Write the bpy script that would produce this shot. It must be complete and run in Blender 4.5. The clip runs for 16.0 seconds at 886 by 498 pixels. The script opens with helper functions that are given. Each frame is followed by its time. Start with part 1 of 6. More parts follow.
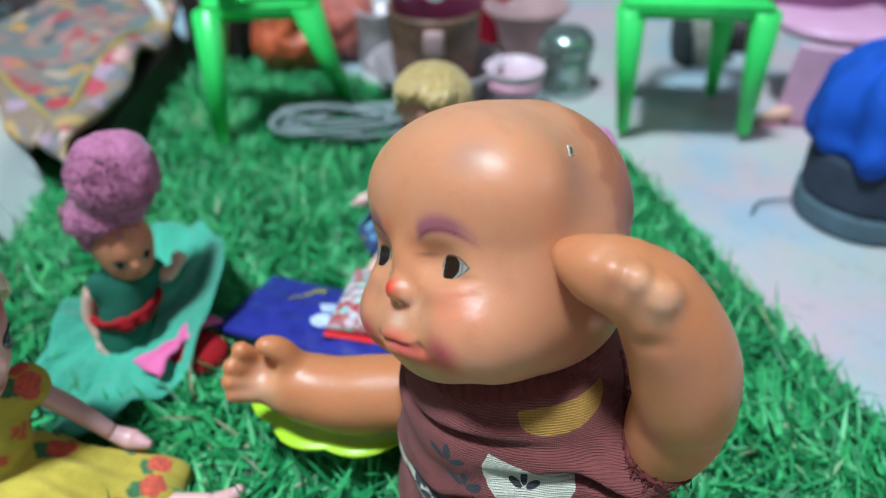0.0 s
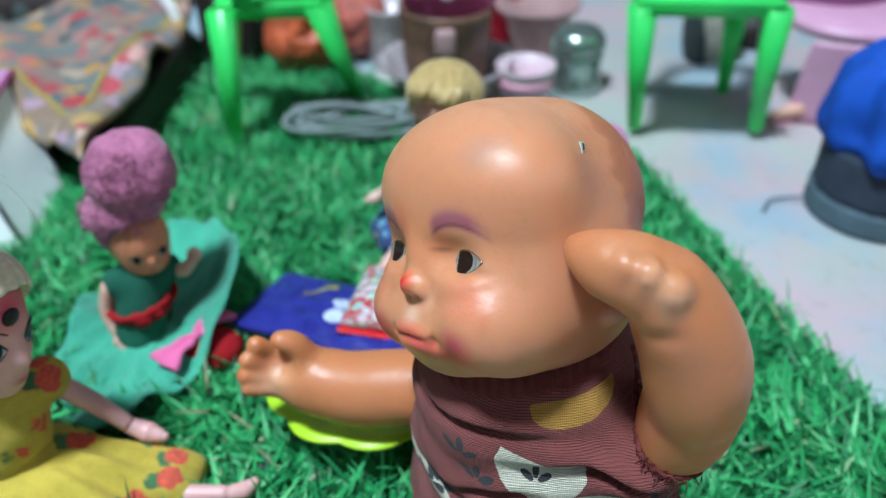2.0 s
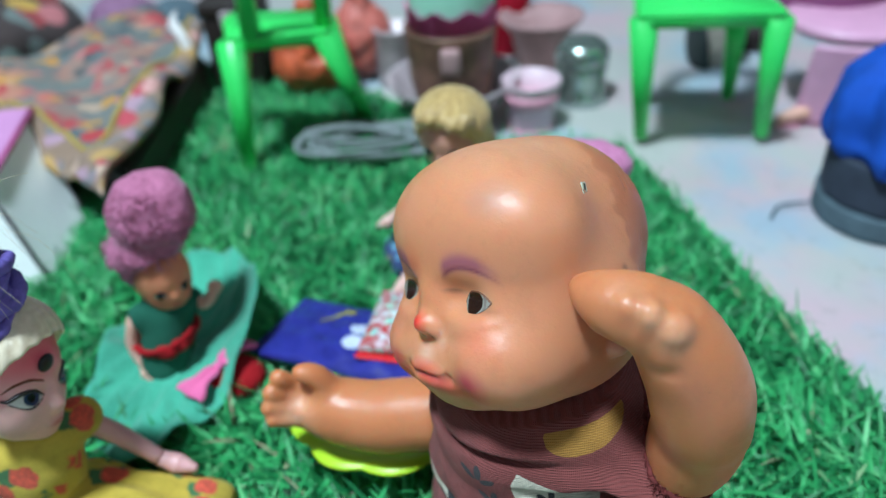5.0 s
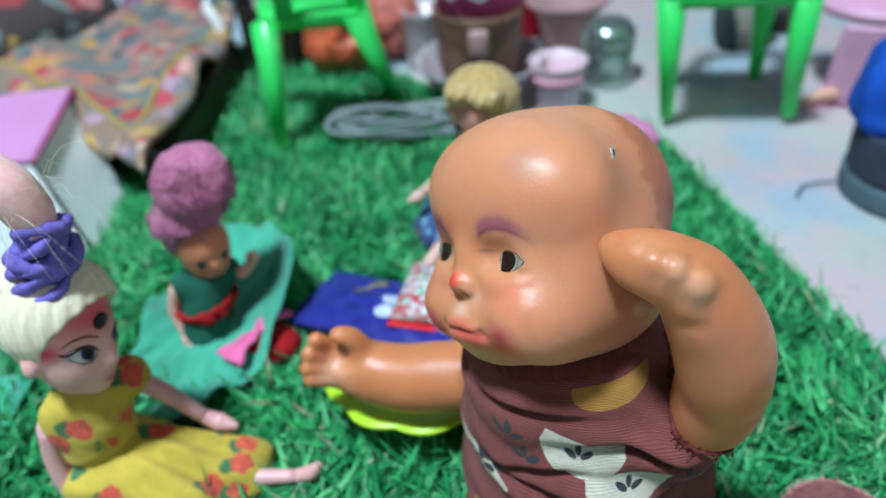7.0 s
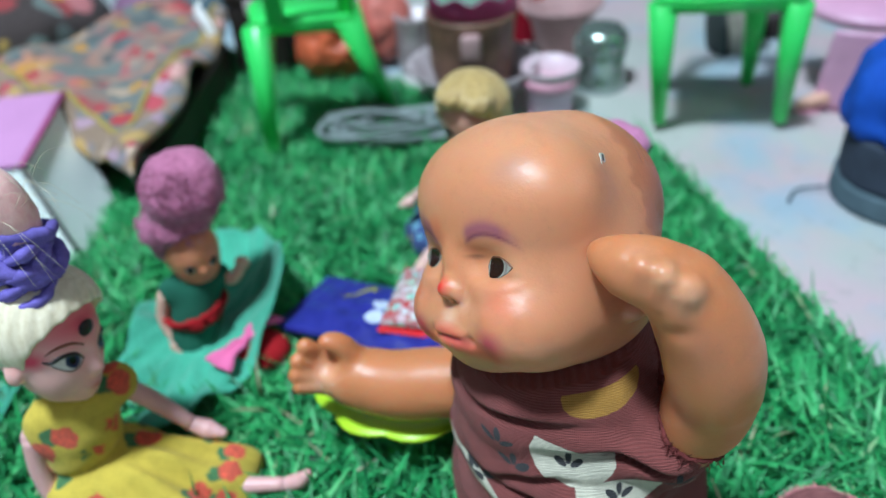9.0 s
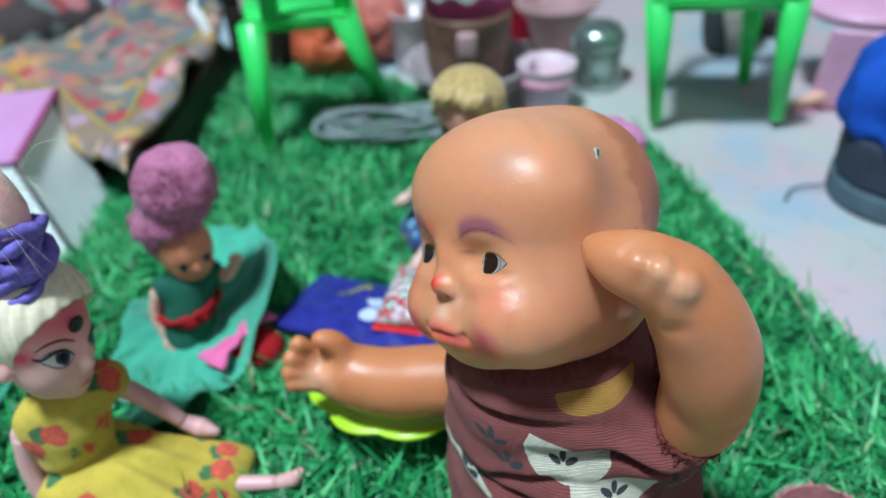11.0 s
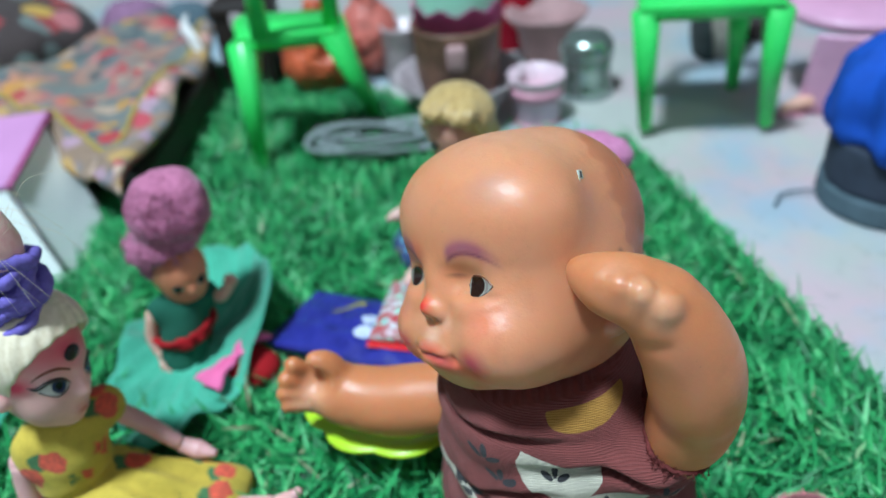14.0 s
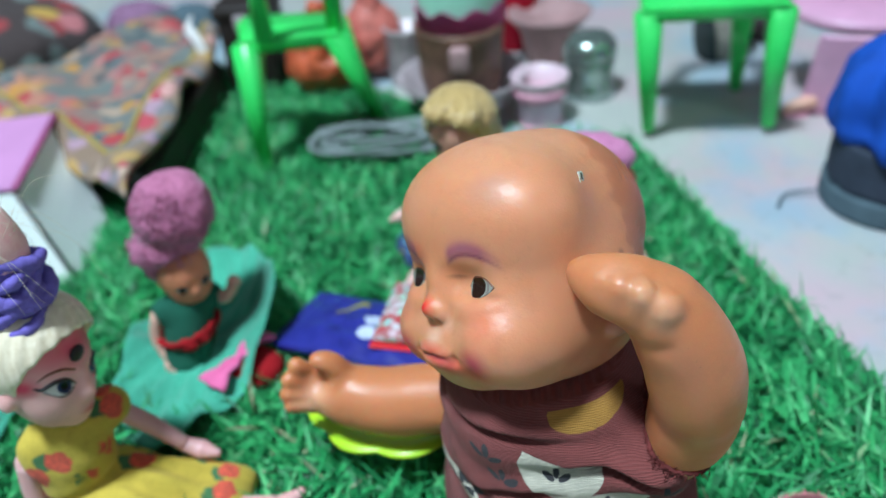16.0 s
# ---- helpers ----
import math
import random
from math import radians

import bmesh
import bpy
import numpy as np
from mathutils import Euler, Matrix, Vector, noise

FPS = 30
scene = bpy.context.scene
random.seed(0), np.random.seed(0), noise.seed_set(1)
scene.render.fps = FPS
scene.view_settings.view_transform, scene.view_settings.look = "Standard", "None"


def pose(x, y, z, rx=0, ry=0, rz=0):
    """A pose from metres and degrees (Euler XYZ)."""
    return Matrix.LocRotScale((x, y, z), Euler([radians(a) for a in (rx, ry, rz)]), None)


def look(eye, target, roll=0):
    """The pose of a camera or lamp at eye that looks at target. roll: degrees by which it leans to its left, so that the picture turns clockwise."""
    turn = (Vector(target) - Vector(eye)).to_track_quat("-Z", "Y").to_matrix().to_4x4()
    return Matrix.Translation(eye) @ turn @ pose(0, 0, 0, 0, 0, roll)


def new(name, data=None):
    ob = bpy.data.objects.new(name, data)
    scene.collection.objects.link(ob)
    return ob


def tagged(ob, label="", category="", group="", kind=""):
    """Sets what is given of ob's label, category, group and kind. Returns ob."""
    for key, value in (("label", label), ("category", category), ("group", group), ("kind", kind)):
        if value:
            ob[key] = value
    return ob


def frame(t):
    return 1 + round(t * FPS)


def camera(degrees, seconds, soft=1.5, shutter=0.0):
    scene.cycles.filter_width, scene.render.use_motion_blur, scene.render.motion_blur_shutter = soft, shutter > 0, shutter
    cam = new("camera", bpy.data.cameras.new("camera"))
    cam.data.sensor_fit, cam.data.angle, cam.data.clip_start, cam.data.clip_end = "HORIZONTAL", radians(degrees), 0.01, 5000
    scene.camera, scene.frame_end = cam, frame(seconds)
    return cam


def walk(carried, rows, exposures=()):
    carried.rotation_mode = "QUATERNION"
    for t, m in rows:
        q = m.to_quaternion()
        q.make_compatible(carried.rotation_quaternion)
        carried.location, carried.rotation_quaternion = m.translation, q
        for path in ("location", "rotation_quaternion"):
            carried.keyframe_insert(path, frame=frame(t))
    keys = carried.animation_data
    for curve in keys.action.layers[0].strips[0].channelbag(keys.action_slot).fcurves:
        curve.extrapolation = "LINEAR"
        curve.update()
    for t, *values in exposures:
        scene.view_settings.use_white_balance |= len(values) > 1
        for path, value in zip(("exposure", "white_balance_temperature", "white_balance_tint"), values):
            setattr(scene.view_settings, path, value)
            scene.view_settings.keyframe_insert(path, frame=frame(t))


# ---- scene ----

cam = camera(64.0, 16.0, soft=1.25)
# the lens stands close to the dolls: the far end of the mat is out of focus
cam.data.dof.use_dof, cam.data.dof.focus_distance, cam.data.dof.aperture_fstop = True, 0.212, 6.6
PATH = [
    (0, (0.016, 0.085, 0.27), (-0.007, 1.694, -0.918), -0.5),
    (0.5, (0.016, 0.084, 0.271), (-0.01, 1.696, -0.913), -0.6),
    (1, (0.016, 0.084, 0.269), (-0.02, 1.686, -0.927), -0.8),
    (1.5, (0.015, 0.083, 0.268), (-0.018, 1.689, -0.924), -0.3),
    (2, (0.015, 0.082, 0.271), (-0.036, 1.688, -0.92), -1.0),
    (2.5, (0.015, 0.083, 0.271), (-0.043, 1.693, -0.914), -1.3),
    (3, (0.016, 0.083, 0.272), (-0.043, 1.696, -0.909), -1.4),
    (3.5, (0.016, 0.082, 0.271), (-0.046, 1.697, -0.907), -1.4),
    (4, (0.016, 0.082, 0.273), (-0.04, 1.702, -0.9), -1.5),
    (6.3, (0.018, 0.076, 0.3), (-0.139, 1.664, -0.906), -7.4),
    (6.5, (0.018, 0.07, 0.295), (-0.151, 1.669, -0.894), -6.8),
    (7, (0.013, 0.067, 0.287), (-0.141, 1.652, -0.923), -5.0),
    (7.5, (0.014, 0.067, 0.287), (-0.135, 1.656, -0.917), -4.8),
    (8, (0.014, 0.069, 0.285), (-0.126, 1.66, -0.918), -4.6),
    (8.5, (0.015, 0.068, 0.285), (-0.127, 1.661, -0.915), -4.6),
    (9, (0.015, 0.069, 0.286), (-0.124, 1.662, -0.915), -4.7),
    (11.5, (0.016, 0.07, 0.283), (-0.114, 1.664, -0.917), -4.4),
    (12, (0.016, 0.07, 0.284), (-0.107, 1.668, -0.913), -4.7),
    (12.5, (0.019, 0.072, 0.286), (-0.114, 1.662, -0.92), -5.3),
    (13, (0.02, 0.073, 0.287), (-0.103, 1.668, -0.914), -5.4),
    (13.5, (0.019, 0.071, 0.288), (-0.105, 1.669, -0.908), -5.4),
    (14, (0.02, 0.071, 0.29), (-0.107, 1.673, -0.901), -5.7),
    (14.5, (0.02, 0.071, 0.29), (-0.113, 1.673, -0.9), -5.6),
    (15, (0.021, 0.07, 0.29), (-0.112, 1.674, -0.898), -5.7),
    (15.5, (0.021, 0.07, 0.29), (-0.114, 1.673, -0.898), -5.7),
    (16, (0.021, 0.07, 0.291), (-0.118, 1.673, -0.898), -6.0),
]
walk(cam, [(t, look(eye, target, roll)) for t, eye, target, roll in PATH])
scene.view_settings.exposure = 0.0

# ---- light: a ceiling lamp and two added fill tubes in a closed room ----
world = bpy.data.worlds.new("world")
scene.world = world
world.use_nodes = True
world.node_tree.nodes["Background"].inputs[0].default_value = (0.75, 0.85, 1.0, 1)
world.node_tree.nodes["Background"].inputs[1].default_value = 0.01


def area_lamp(name, eye, target, size_x, size_y, watts, colour):
    lamp = bpy.data.lights.new(name, "AREA")
    lamp.shape, lamp.size, lamp.size_y, lamp.energy, lamp.color = "RECTANGLE", size_x, size_y, watts, colour
    ob = new(name, lamp)
    ob.matrix_world = look(eye, target)
    return ob


area_lamp("ceiling_lamp_light", (-0.55, -0.10, 2.38), (-0.40, 0.05, 0), 0.28, 0.28, 88, (0.77, 0.98, 1.13))
# two unseen tubes, added as fill from behind and from the right
area_lamp("south_fill_light", (0.62, -1.22, 1.66), (0.0, 0.35, 0.05), 0.9, 0.06, 2.5, (0.77, 0.98, 1.13))
area_lamp("east_fill_light", (1.60, 0.10, 1.22), (-0.1, 0.40, 0.08), 0.06, 0.9, 4.5, (0.77, 0.98, 1.13))


# ---- materials ----
def lin(r, g, b):
    return tuple((c / 255 / 12.92 if c < 10 else ((c / 255 + 0.055) / 1.055) ** 2.4) for c in (r, g, b)) + (1.0,)


class Nodes:
    """A small helper round one node material with a Principled shader."""

    def __init__(self, name):
        self.mat = bpy.data.materials.new(name)
        self.mat.use_nodes = True
        self.tree = self.mat.node_tree
        self.shader = self.tree.nodes["Principled BSDF"]
        self.coord = self.tree.nodes.new("ShaderNodeTexCoord").outputs["Object"]

    def node(self, kind):
        return self.tree.nodes.new(kind)

    def attribute(self, name):
        n = self.node("ShaderNodeAttribute")
        n.attribute_name = name
        return n.outputs

    def wave(self, direction, scale, distortion, detail):
        n = self.node("ShaderNodeTexWave")
        n.wave_type, n.bands_direction = "BANDS", direction
        n.inputs["Scale"].default_value, n.inputs["Distortion"].default_value, n.inputs["Detail"].default_value = scale, distortion, detail
        self.link(self.coord, n.inputs["Vector"])
        return n.outputs["Fac"]

    def shifted(self, by, to=None):
        n = self.node("ShaderNodeVectorMath")
        n.operation = "ADD"
        self.link(to or self.coord, n.inputs[0])
        self.put(n.inputs[1], by)
        return n.outputs[0]

    def link(self, a, b):
        self.tree.links.new(a, b)

    def put(self, socket, value):
        if isinstance(value, (int, float, tuple)):
            socket.default_value = value
        else:
            self.link(value, socket)

    def math(self, op, a, b=0.0, clamp=False):
        n = self.node("ShaderNodeMath")
        n.operation, n.use_clamp = op, clamp
        self.put(n.inputs[0], a)
        self.put(n.inputs[1], b)
        return n.outputs[0]

    def noise(self, scale, detail=3.0, rough=0.55, coord=None):
        n = self.node("ShaderNodeTexNoise")
        n.inputs["Scale"].default_value, n.inputs["Detail"].default_value, n.inputs["Roughness"].default_value = scale, detail, rough
        self.link(coord or self.coord, n.inputs["Vector"])
        return n.outputs["Fac"]

    def mix(self, fac, a, b, mode="MIX"):
        n = self.node("ShaderNodeMix")
        n.data_type, n.blend_type = "RGBA", mode
        self.put(n.inputs[0], fac)
        self.put(n.inputs[6], a)
        self.put(n.inputs[7], b)
        return n.outputs[2]

    def ramp(self, fac, stops, mode="LINEAR"):
        n = self.node("ShaderNodeValToRGB")
        n.color_ramp.interpolation = mode
        while len(n.color_ramp.elements) < len(stops):
            n.color_ramp.elements.new(0.5)
        for e, (p, c) in zip(n.color_ramp.elements, stops):
            e.position, e.color = p, c
        self.link(fac, n.inputs[0])
        return n.outputs[0]

    def step(self, value, low, high):
        n = self.node("ShaderNodeMapRange")
        n.clamp = True
        self.put(n.inputs[0], value)
        n.inputs[1].default_value, n.inputs[2].default_value = low, high
        return n.outputs[0]

    def bump(self, height, strength, distance):
        n = self.node("ShaderNodeBump")
        n.inputs["Strength"].default_value, n.inputs["Distance"].default_value = strength, distance
        self.link(height, n.inputs["Height"])
        self.link(n.outputs[0], self.shader.inputs["Normal"])

    def done(self, colour, rough=0.5, metal=0.0, sss=0.0, sheen=0.0, spec=0.5, trans=0.0, coat=0.0):
        s = self.shader.inputs
        self.put(s["Base Color"], colour)
        self.put(s["Roughness"], rough)
        s["Metallic"].default_value, s["Specular IOR Level"].default_value = metal, spec
        s["Transmission Weight"].default_value, s["Coat Weight"].default_value = trans, coat
        s["Sheen Weight"].default_value = sheen
        if sss:
            s["Subsurface Weight"].default_value, s["Subsurface Scale"].default_value = sss, 0.004
            s["Subsurface Radius"].default_value = (1.0, 0.38, 0.18)
        return self.mat


def plain(name, colour, rough=0.5, vary=0.12, scale=60.0, fine=500.0, bump=0.15, depth=0.0004, **more):
    """A paint, plastic or cloth of one colour, with blotches, grain and fine relief."""
    n = Nodes(name)
    dark = tuple(c * (1 - 2 * vary) for c in colour[:3]) + (1.0,)
    light = tuple(min(1.0, c * (1 + vary)) for c in colour[:3]) + (1.0,)
    big, small = n.noise(scale), n.noise(fine, 2.0)
    both = n.math("ADD", n.math("MULTIPLY", big, 0.65), n.math("MULTIPLY", small, 0.35))
    col = n.mix(n.step(both, 0.3, 0.7), dark, light)
    n.bump(both, bump, depth)
    r = n.math("ADD", n.math("MULTIPLY", big, 0.16), rough - 0.08)
    return n.done(col, r, **more)


def painted(name, rough, sss=0.0, bump=0.12, **more):
    """Moulded vinyl, coloured by the paint laid on the mesh."""
    n = Nodes(name)
    at = n.attribute("paint")["Color"]
    grime = n.step(n.noise(70, 5, 0.65), 0.52, 0.78)
    speck = n.step(n.noise(900, 2, 0.6), 0.70, 0.78)
    col = n.mix(n.math("MULTIPLY", grime, 0.28), at, lin(150, 92, 58))
    col = n.mix(n.math("MULTIPLY", speck, 0.25), col, lin(110, 70, 50))
    n.bump(n.math("ADD", n.noise(160, 4), n.math("MULTIPLY", n.noise(1200, 2), 0.15)), bump, 0.0008)
    r = n.math("ADD", n.math("MULTIPLY", n.noise(90, 3), 0.3), rough - 0.15)
    return n.done(col, r, sss=sss, **more)


def woven(name, pattern, rough=0.9, weave=1500.0, strength=0.5, dark=0.28, loose=4.0):
    """Cloth: the colour comes from pattern(nodes), threads cross in the relief."""
    n = Nodes(name)
    col = pattern(n)
    w1 = n.math("MULTIPLY", n.math("ADD", n.wave("X", weave / 3.0, loose, 2.0), n.wave("Y", weave / 3.0, loose, 2.0)), 0.5)
    w2 = n.wave("Z", weave / 3.0, loose, 2.0)
    thread = n.math("MULTIPLY", w1, w2)
    col = n.mix(n.math("MULTIPLY", n.math("SUBTRACT", 1.0, thread), dark), n.mix(0.06, col, (0.8, 0.7, 0.7, 1)), n.mix(0.65, col, (0.01, 0.005, 0.005, 1)))
    fuzz = n.math("ADD", n.math("MULTIPLY", n.noise(220, 4), 0.6), n.math("MULTIPLY", n.noise(1100, 2, 0.7), 0.4))
    col = n.mix(n.math("MULTIPLY", n.step(fuzz, 0.42, 0.68), 0.4), col, n.mix(0.5, col, (0.02, 0.01, 0.01, 1)))
    n.bump(n.math("ADD", thread, n.math("MULTIPLY", fuzz, 0.6)), strength, 0.0006)
    return n.done(col, rough, sheen=0.10, spec=0.2)


SKIN_BABY, ARM_BABY = lin(210, 139, 101), lin(203, 127, 84)
vinyl = painted("orange_vinyl", 0.40, sss=0.55, bump=0.30, spec=0.48)
eye_gloss = painted("eye_gloss_paint", 0.22, bump=0.04, spec=0.25)
doll_skin = painted("pale_doll_vinyl", 0.40, sss=0.10, bump=0.05)
eye_white = plain("eye_white", lin(206, 208, 200), 0.18, 0.03)
eye_dark = plain("eye_dark", lin(30, 22, 20), 0.15, 0.05)
lash = plain("lash_paint", lin(26, 20, 24), 0.4)
brow_brown = plain("brow_paint", lin(128, 66, 40), 0.5)
black_dot = plain("black_sticker", lin(20, 17, 20), 0.45)


def disc(n, u, v, cu, cv, ru, rv, turn=0.0):
    """A mask value under 1 inside an ellipse of the cloth's own plane."""
    c, s = math.cos(turn), math.sin(turn)
    du, dv = n.math("SUBTRACT", u, cu), n.math("SUBTRACT", v, cv)
    a = n.math("DIVIDE", n.math("ADD", n.math("MULTIPLY", du, c), n.math("MULTIPLY", dv, s)), ru)
    b = n.math("DIVIDE", n.math("SUBTRACT", n.math("MULTIPLY", dv, c), n.math("MULTIPLY", du, s)), rv)
    wob = n.math("MULTIPLY", n.math("SUBTRACT", n.noise(220, 2), 0.5), 0.14)
    return n.math("ADD", n.math("SQRT", n.math("ADD", n.math("MULTIPLY", a, a), n.math("MULTIPLY", b, b))), wob), b


def sprig(n, col, u, v, cu, cv, size, paint):
    for turn in (0.5, 1.57, 2.6):
        d, _ = disc(n, u, v, cu + size * math.cos(turn), cv + size * math.sin(turn), size * 0.75, size * 0.33, turn)
        col = n.mix(n.math("LESS_THAN", d, 1.0), col, paint)
    return col


def apron_print(n):
    """Maroon cotton with mustard and cream half fruits and small dark sprigs."""
    sep = n.node("ShaderNodeSeparateXYZ")
    n.link(n.coord, sep.inputs[0])
    u, v = sep.outputs["X"], sep.outputs["Z"]
    col = n.mix(n.noise(35), lin(126, 47, 44), lin(156, 70, 64))
    cream, mustard, ink = lin(236, 228, 206), lin(205, 146, 50), lin(38, 42, 48)
    for cu, cv, ru, rv, turn, paint in MOTIFS:
        d, b = disc(n, u, v, cu, cv, ru, rv, turn)
        half = n.math("LESS_THAN", b, 0.25)
        col = n.mix(n.math("MULTIPLY", n.math("LESS_THAN", d, 1.0), half), col, {"c": cream, "m": mustard}[paint])
        if paint != "m":
            c, s = math.cos(turn), math.sin(turn)
            col = sprig(n, col, u, v, cu + s * rv * 0.45, cv - c * rv * 0.45, 0.0032, ink)
    for cu, cv in SPRIGS:
        col = sprig(n, col, u, v, cu, cv, 0.0036, ink)
    return col


# the visible side of the baby's dress: place along x and z from its seat, radii, turn, colour
MOTIFS = [(0.0025, 0.1018, 0.0135, 0.0062, 0.12, "m"), (-0.0070, 0.0812, 0.0148, 0.0130, -0.26, "c"), (0.0085, 0.0690, 0.0150, 0.0100, 0.12, "c"),
          (0.0360, 0.0660, 0.0080, 0.0090, 0.5, "c"), (-0.042, 0.056, 0.009, 0.007, -0.4, "c"), (-0.045, 0.022, 0.010, 0.014, 1.3, "m"),
          (-0.02, 0.030, 0.013, 0.010, 0.3, "c"), (0.02, 0.022, 0.012, 0.009, -0.2, "m")]
SPRIGS = [(-0.0275, 0.0715), (-0.0395, 0.0560), (-0.0330, 0.0800), (0.0290, 0.0690), (-0.018, 0.046), (0.030, 0.038), (0.002, 0.036)]


def blotches(base, paints, scale, cut=0.33, soft=0.02, warped=0.35):
    """A printed cloth: roundish spots of several paints on a ground."""
    def pattern(n):
        vor = n.node("ShaderNodeTexVoronoi")
        vor.inputs["Scale"].default_value = scale
        warp = n.node("ShaderNodeTexNoise")
        warp.inputs["Scale"].default_value = scale * 1.3
        n.link(n.coord, warp.inputs["Vector"])
        sc = n.node("ShaderNodeVectorMath")
        sc.operation = "SCALE"
        sc.inputs["Scale"].default_value = warped / scale
        n.link(warp.outputs["Color"], sc.inputs[0])
        n.link(n.shifted(sc.outputs[0]), vor.inputs["Vector"])
        pick = n.node("ShaderNodeSeparateColor")
        n.link(vor.outputs["Color"], pick.inputs[0])
        spots = n.ramp(pick.outputs[0], [(i / len(paints), c) for i, c in enumerate(paints)], "CONSTANT")
        ground = n.mix(n.noise(scale * 0.4), base, tuple(c * 0.8 for c in base[:3]) + (1.0,)) if isinstance(base, tuple) else base
        return n.mix(n.math("SUBTRACT", 1.0, n.step(vor.outputs["Distance"], cut - soft, cut + soft)), ground, spots)
    return pattern


def quilt_print(n):
    """Worn floral print: leaves and petals of many faded colours in two sizes over grey-green."""
    big = blotches(n.mix(n.step(n.noise(7, 3), 0.46, 0.55), lin(104, 114, 110), lin(191, 116, 98)), [lin(178, 38, 49), lin(91, 107, 109), lin(199, 105, 91), lin(171, 147, 130), lin(200, 137, 44), lin(191, 70, 80), lin(96, 112, 110), lin(68, 86, 86), lin(199, 117, 102)], 18, 0.50, 0.06, 1.4)(n)
    small = blotches(n.mix(n.step(n.noise(9, 3), 0.44, 0.58), lin(182, 121, 98), lin(102, 110, 107)), [lin(178, 35, 47), lin(182, 154, 132), lin(70, 88, 93), lin(200, 112, 110), lin(61, 72, 75), lin(191, 137, 56)], 55, 0.50, 0.07, 1.2)(n)
    return n.mix(n.step(n.noise(16, 3), 0.44, 0.54), big, small)


maroon_cotton = woven("maroon_printed_cotton", apron_print, weave=1500, strength=0.9, dark=0.45, loose=1.2)


def berry_print(n):
    """Yellow cotton with scattered orange-red berries, each with a green leaf beside it."""
    col = n.mix(n.noise(40), lin(216, 188, 56), lin(192, 162, 40))
    for shift, cut, paint in (((0.0045, 0.0030, -0.0015), 0.29, lin(44, 104, 52)), ((0.0, 0.0, 0.0), 0.36, lin(206, 74, 46))):
        vor = n.node("ShaderNodeTexVoronoi")
        vor.inputs["Scale"].default_value = 64
        wob = n.node("ShaderNodeTexNoise")
        wob.inputs["Scale"].default_value = 160
        n.link(n.coord, wob.inputs["Vector"])
        sc = n.node("ShaderNodeVectorMath")
        sc.operation = "SCALE"
        sc.inputs["Scale"].default_value = 0.006
        n.link(wob.outputs["Color"], sc.inputs[0])
        n.link(n.shifted(sc.outputs[0], n.shifted(shift)), vor.inputs["Vector"])
        pick = n.node("ShaderNodeSeparateColor")
        n.link(vor.outputs["Color"], pick.inputs[0])
        mask = n.math("MULTIPLY", n.math("SUBTRACT", 1.0, n.step(vor.outputs["Distance"], cut - 0.03, cut + 0.03)), n.math("LESS_THAN", pick.outputs[0], 0.88))
        col = n.mix(mask, col, n.mix(n.step(n.noise(500, 2), 0.4, 0.7), paint, tuple(min(1, c * 1.5) for c in paint[:3]) + (1.0,)))
    return col


yellow_print = woven("yellow_printed_cotton", berry_print, strength=0.12, dark=0.08)
teal_felt = plain("teal_felt", lin(70, 166, 138), 0.95, 0.22, 28, 700, 0.6, 0.001, sheen=0.3, spec=0.2)
dark_green_felt = plain("dark_green_felt", lin(36, 96, 78), 0.95, 0.15, 60, 900, 0.5, spec=0.2)
red_felt = plain("red_felt", lin(168, 26, 34), 0.9, 0.12, spec=0.2)
pink_felt = plain("pink_felt", lin(232, 112, 162), 0.9, 0.08, spec=0.2)
blue_floral = woven("blue_floral_cotton", blotches(lin(40, 82, 150), [lin(120, 190, 222), lin(30, 50, 110), lin(214, 206, 176), lin(56, 120, 190), lin(160, 190, 150), lin(30, 60, 130)], 105, 0.42))
pink_cotton = plain("pink_cotton", lin(222, 140, 146), 0.9, 0.15, 120, 900, 0.4, spec=0.2)
maroon_cloth = plain("maroon_cloth", lin(146, 76, 76), 0.85, 0.2, 140, 800, 0.4, spec=0.2)
black_cloth = plain("black_cloth", lin(32, 28, 38), 0.85, 0.15, spec=0.2)
crimson_cloth = plain("crimson_cloth", lin(196, 30, 56), 0.85, 0.15, spec=0.2)
navy_cloth = woven("navy_dotted_cotton", blotches(lin(34, 36, 92), [lin(60, 70, 160), lin(150, 50, 90), lin(34, 36, 92)], 160, 0.3))


def hair(name, light, dark, rough=0.4, scale=420.0, strands=0.35, relief=0.5):
    n = Nodes(name)
    w = n.wave("X", scale, 6.0, 3.0)
    both = n.math("ADD", n.math("MULTIPLY", w, strands), n.math("MULTIPLY", n.noise(320, 5, 0.7), 1.0 - strands))
    n.bump(both, relief, 0.001)
    return n.done(n.mix(n.step(both, 0.25, 0.75), dark, light), rough, sheen=0.2)


purple_hair = hair("purple_wool_hair", lin(206, 124, 158), lin(138, 64, 100), 0.8, 420, 0.05)
violet_hair = hair("violet_hair", lin(216, 140, 180), lin(176, 100, 140), 0.5, 420, 0.1)
blond_hair = hair("blond_hair", lin(236, 204, 138), lin(132, 90, 40), 0.3)
orange_hair = hair("orange_hair", lin(226, 120, 54), lin(180, 80, 40), 0.4)
white_hair = hair("platinum_hair", lin(244, 230, 204), lin(220, 202, 170), 0.16, 120, 0.15, 0.05)
pink_hair = hair("pink_streaked_hair", lin(252, 206, 196), lin(240, 168, 168), 0.4, 420, 0.05, 0.15)
hem_thread = plain("maroon_hem_thread", lin(116, 54, 52), 0.9, 0.3, 300, 900, 0.4, spec=0.2)
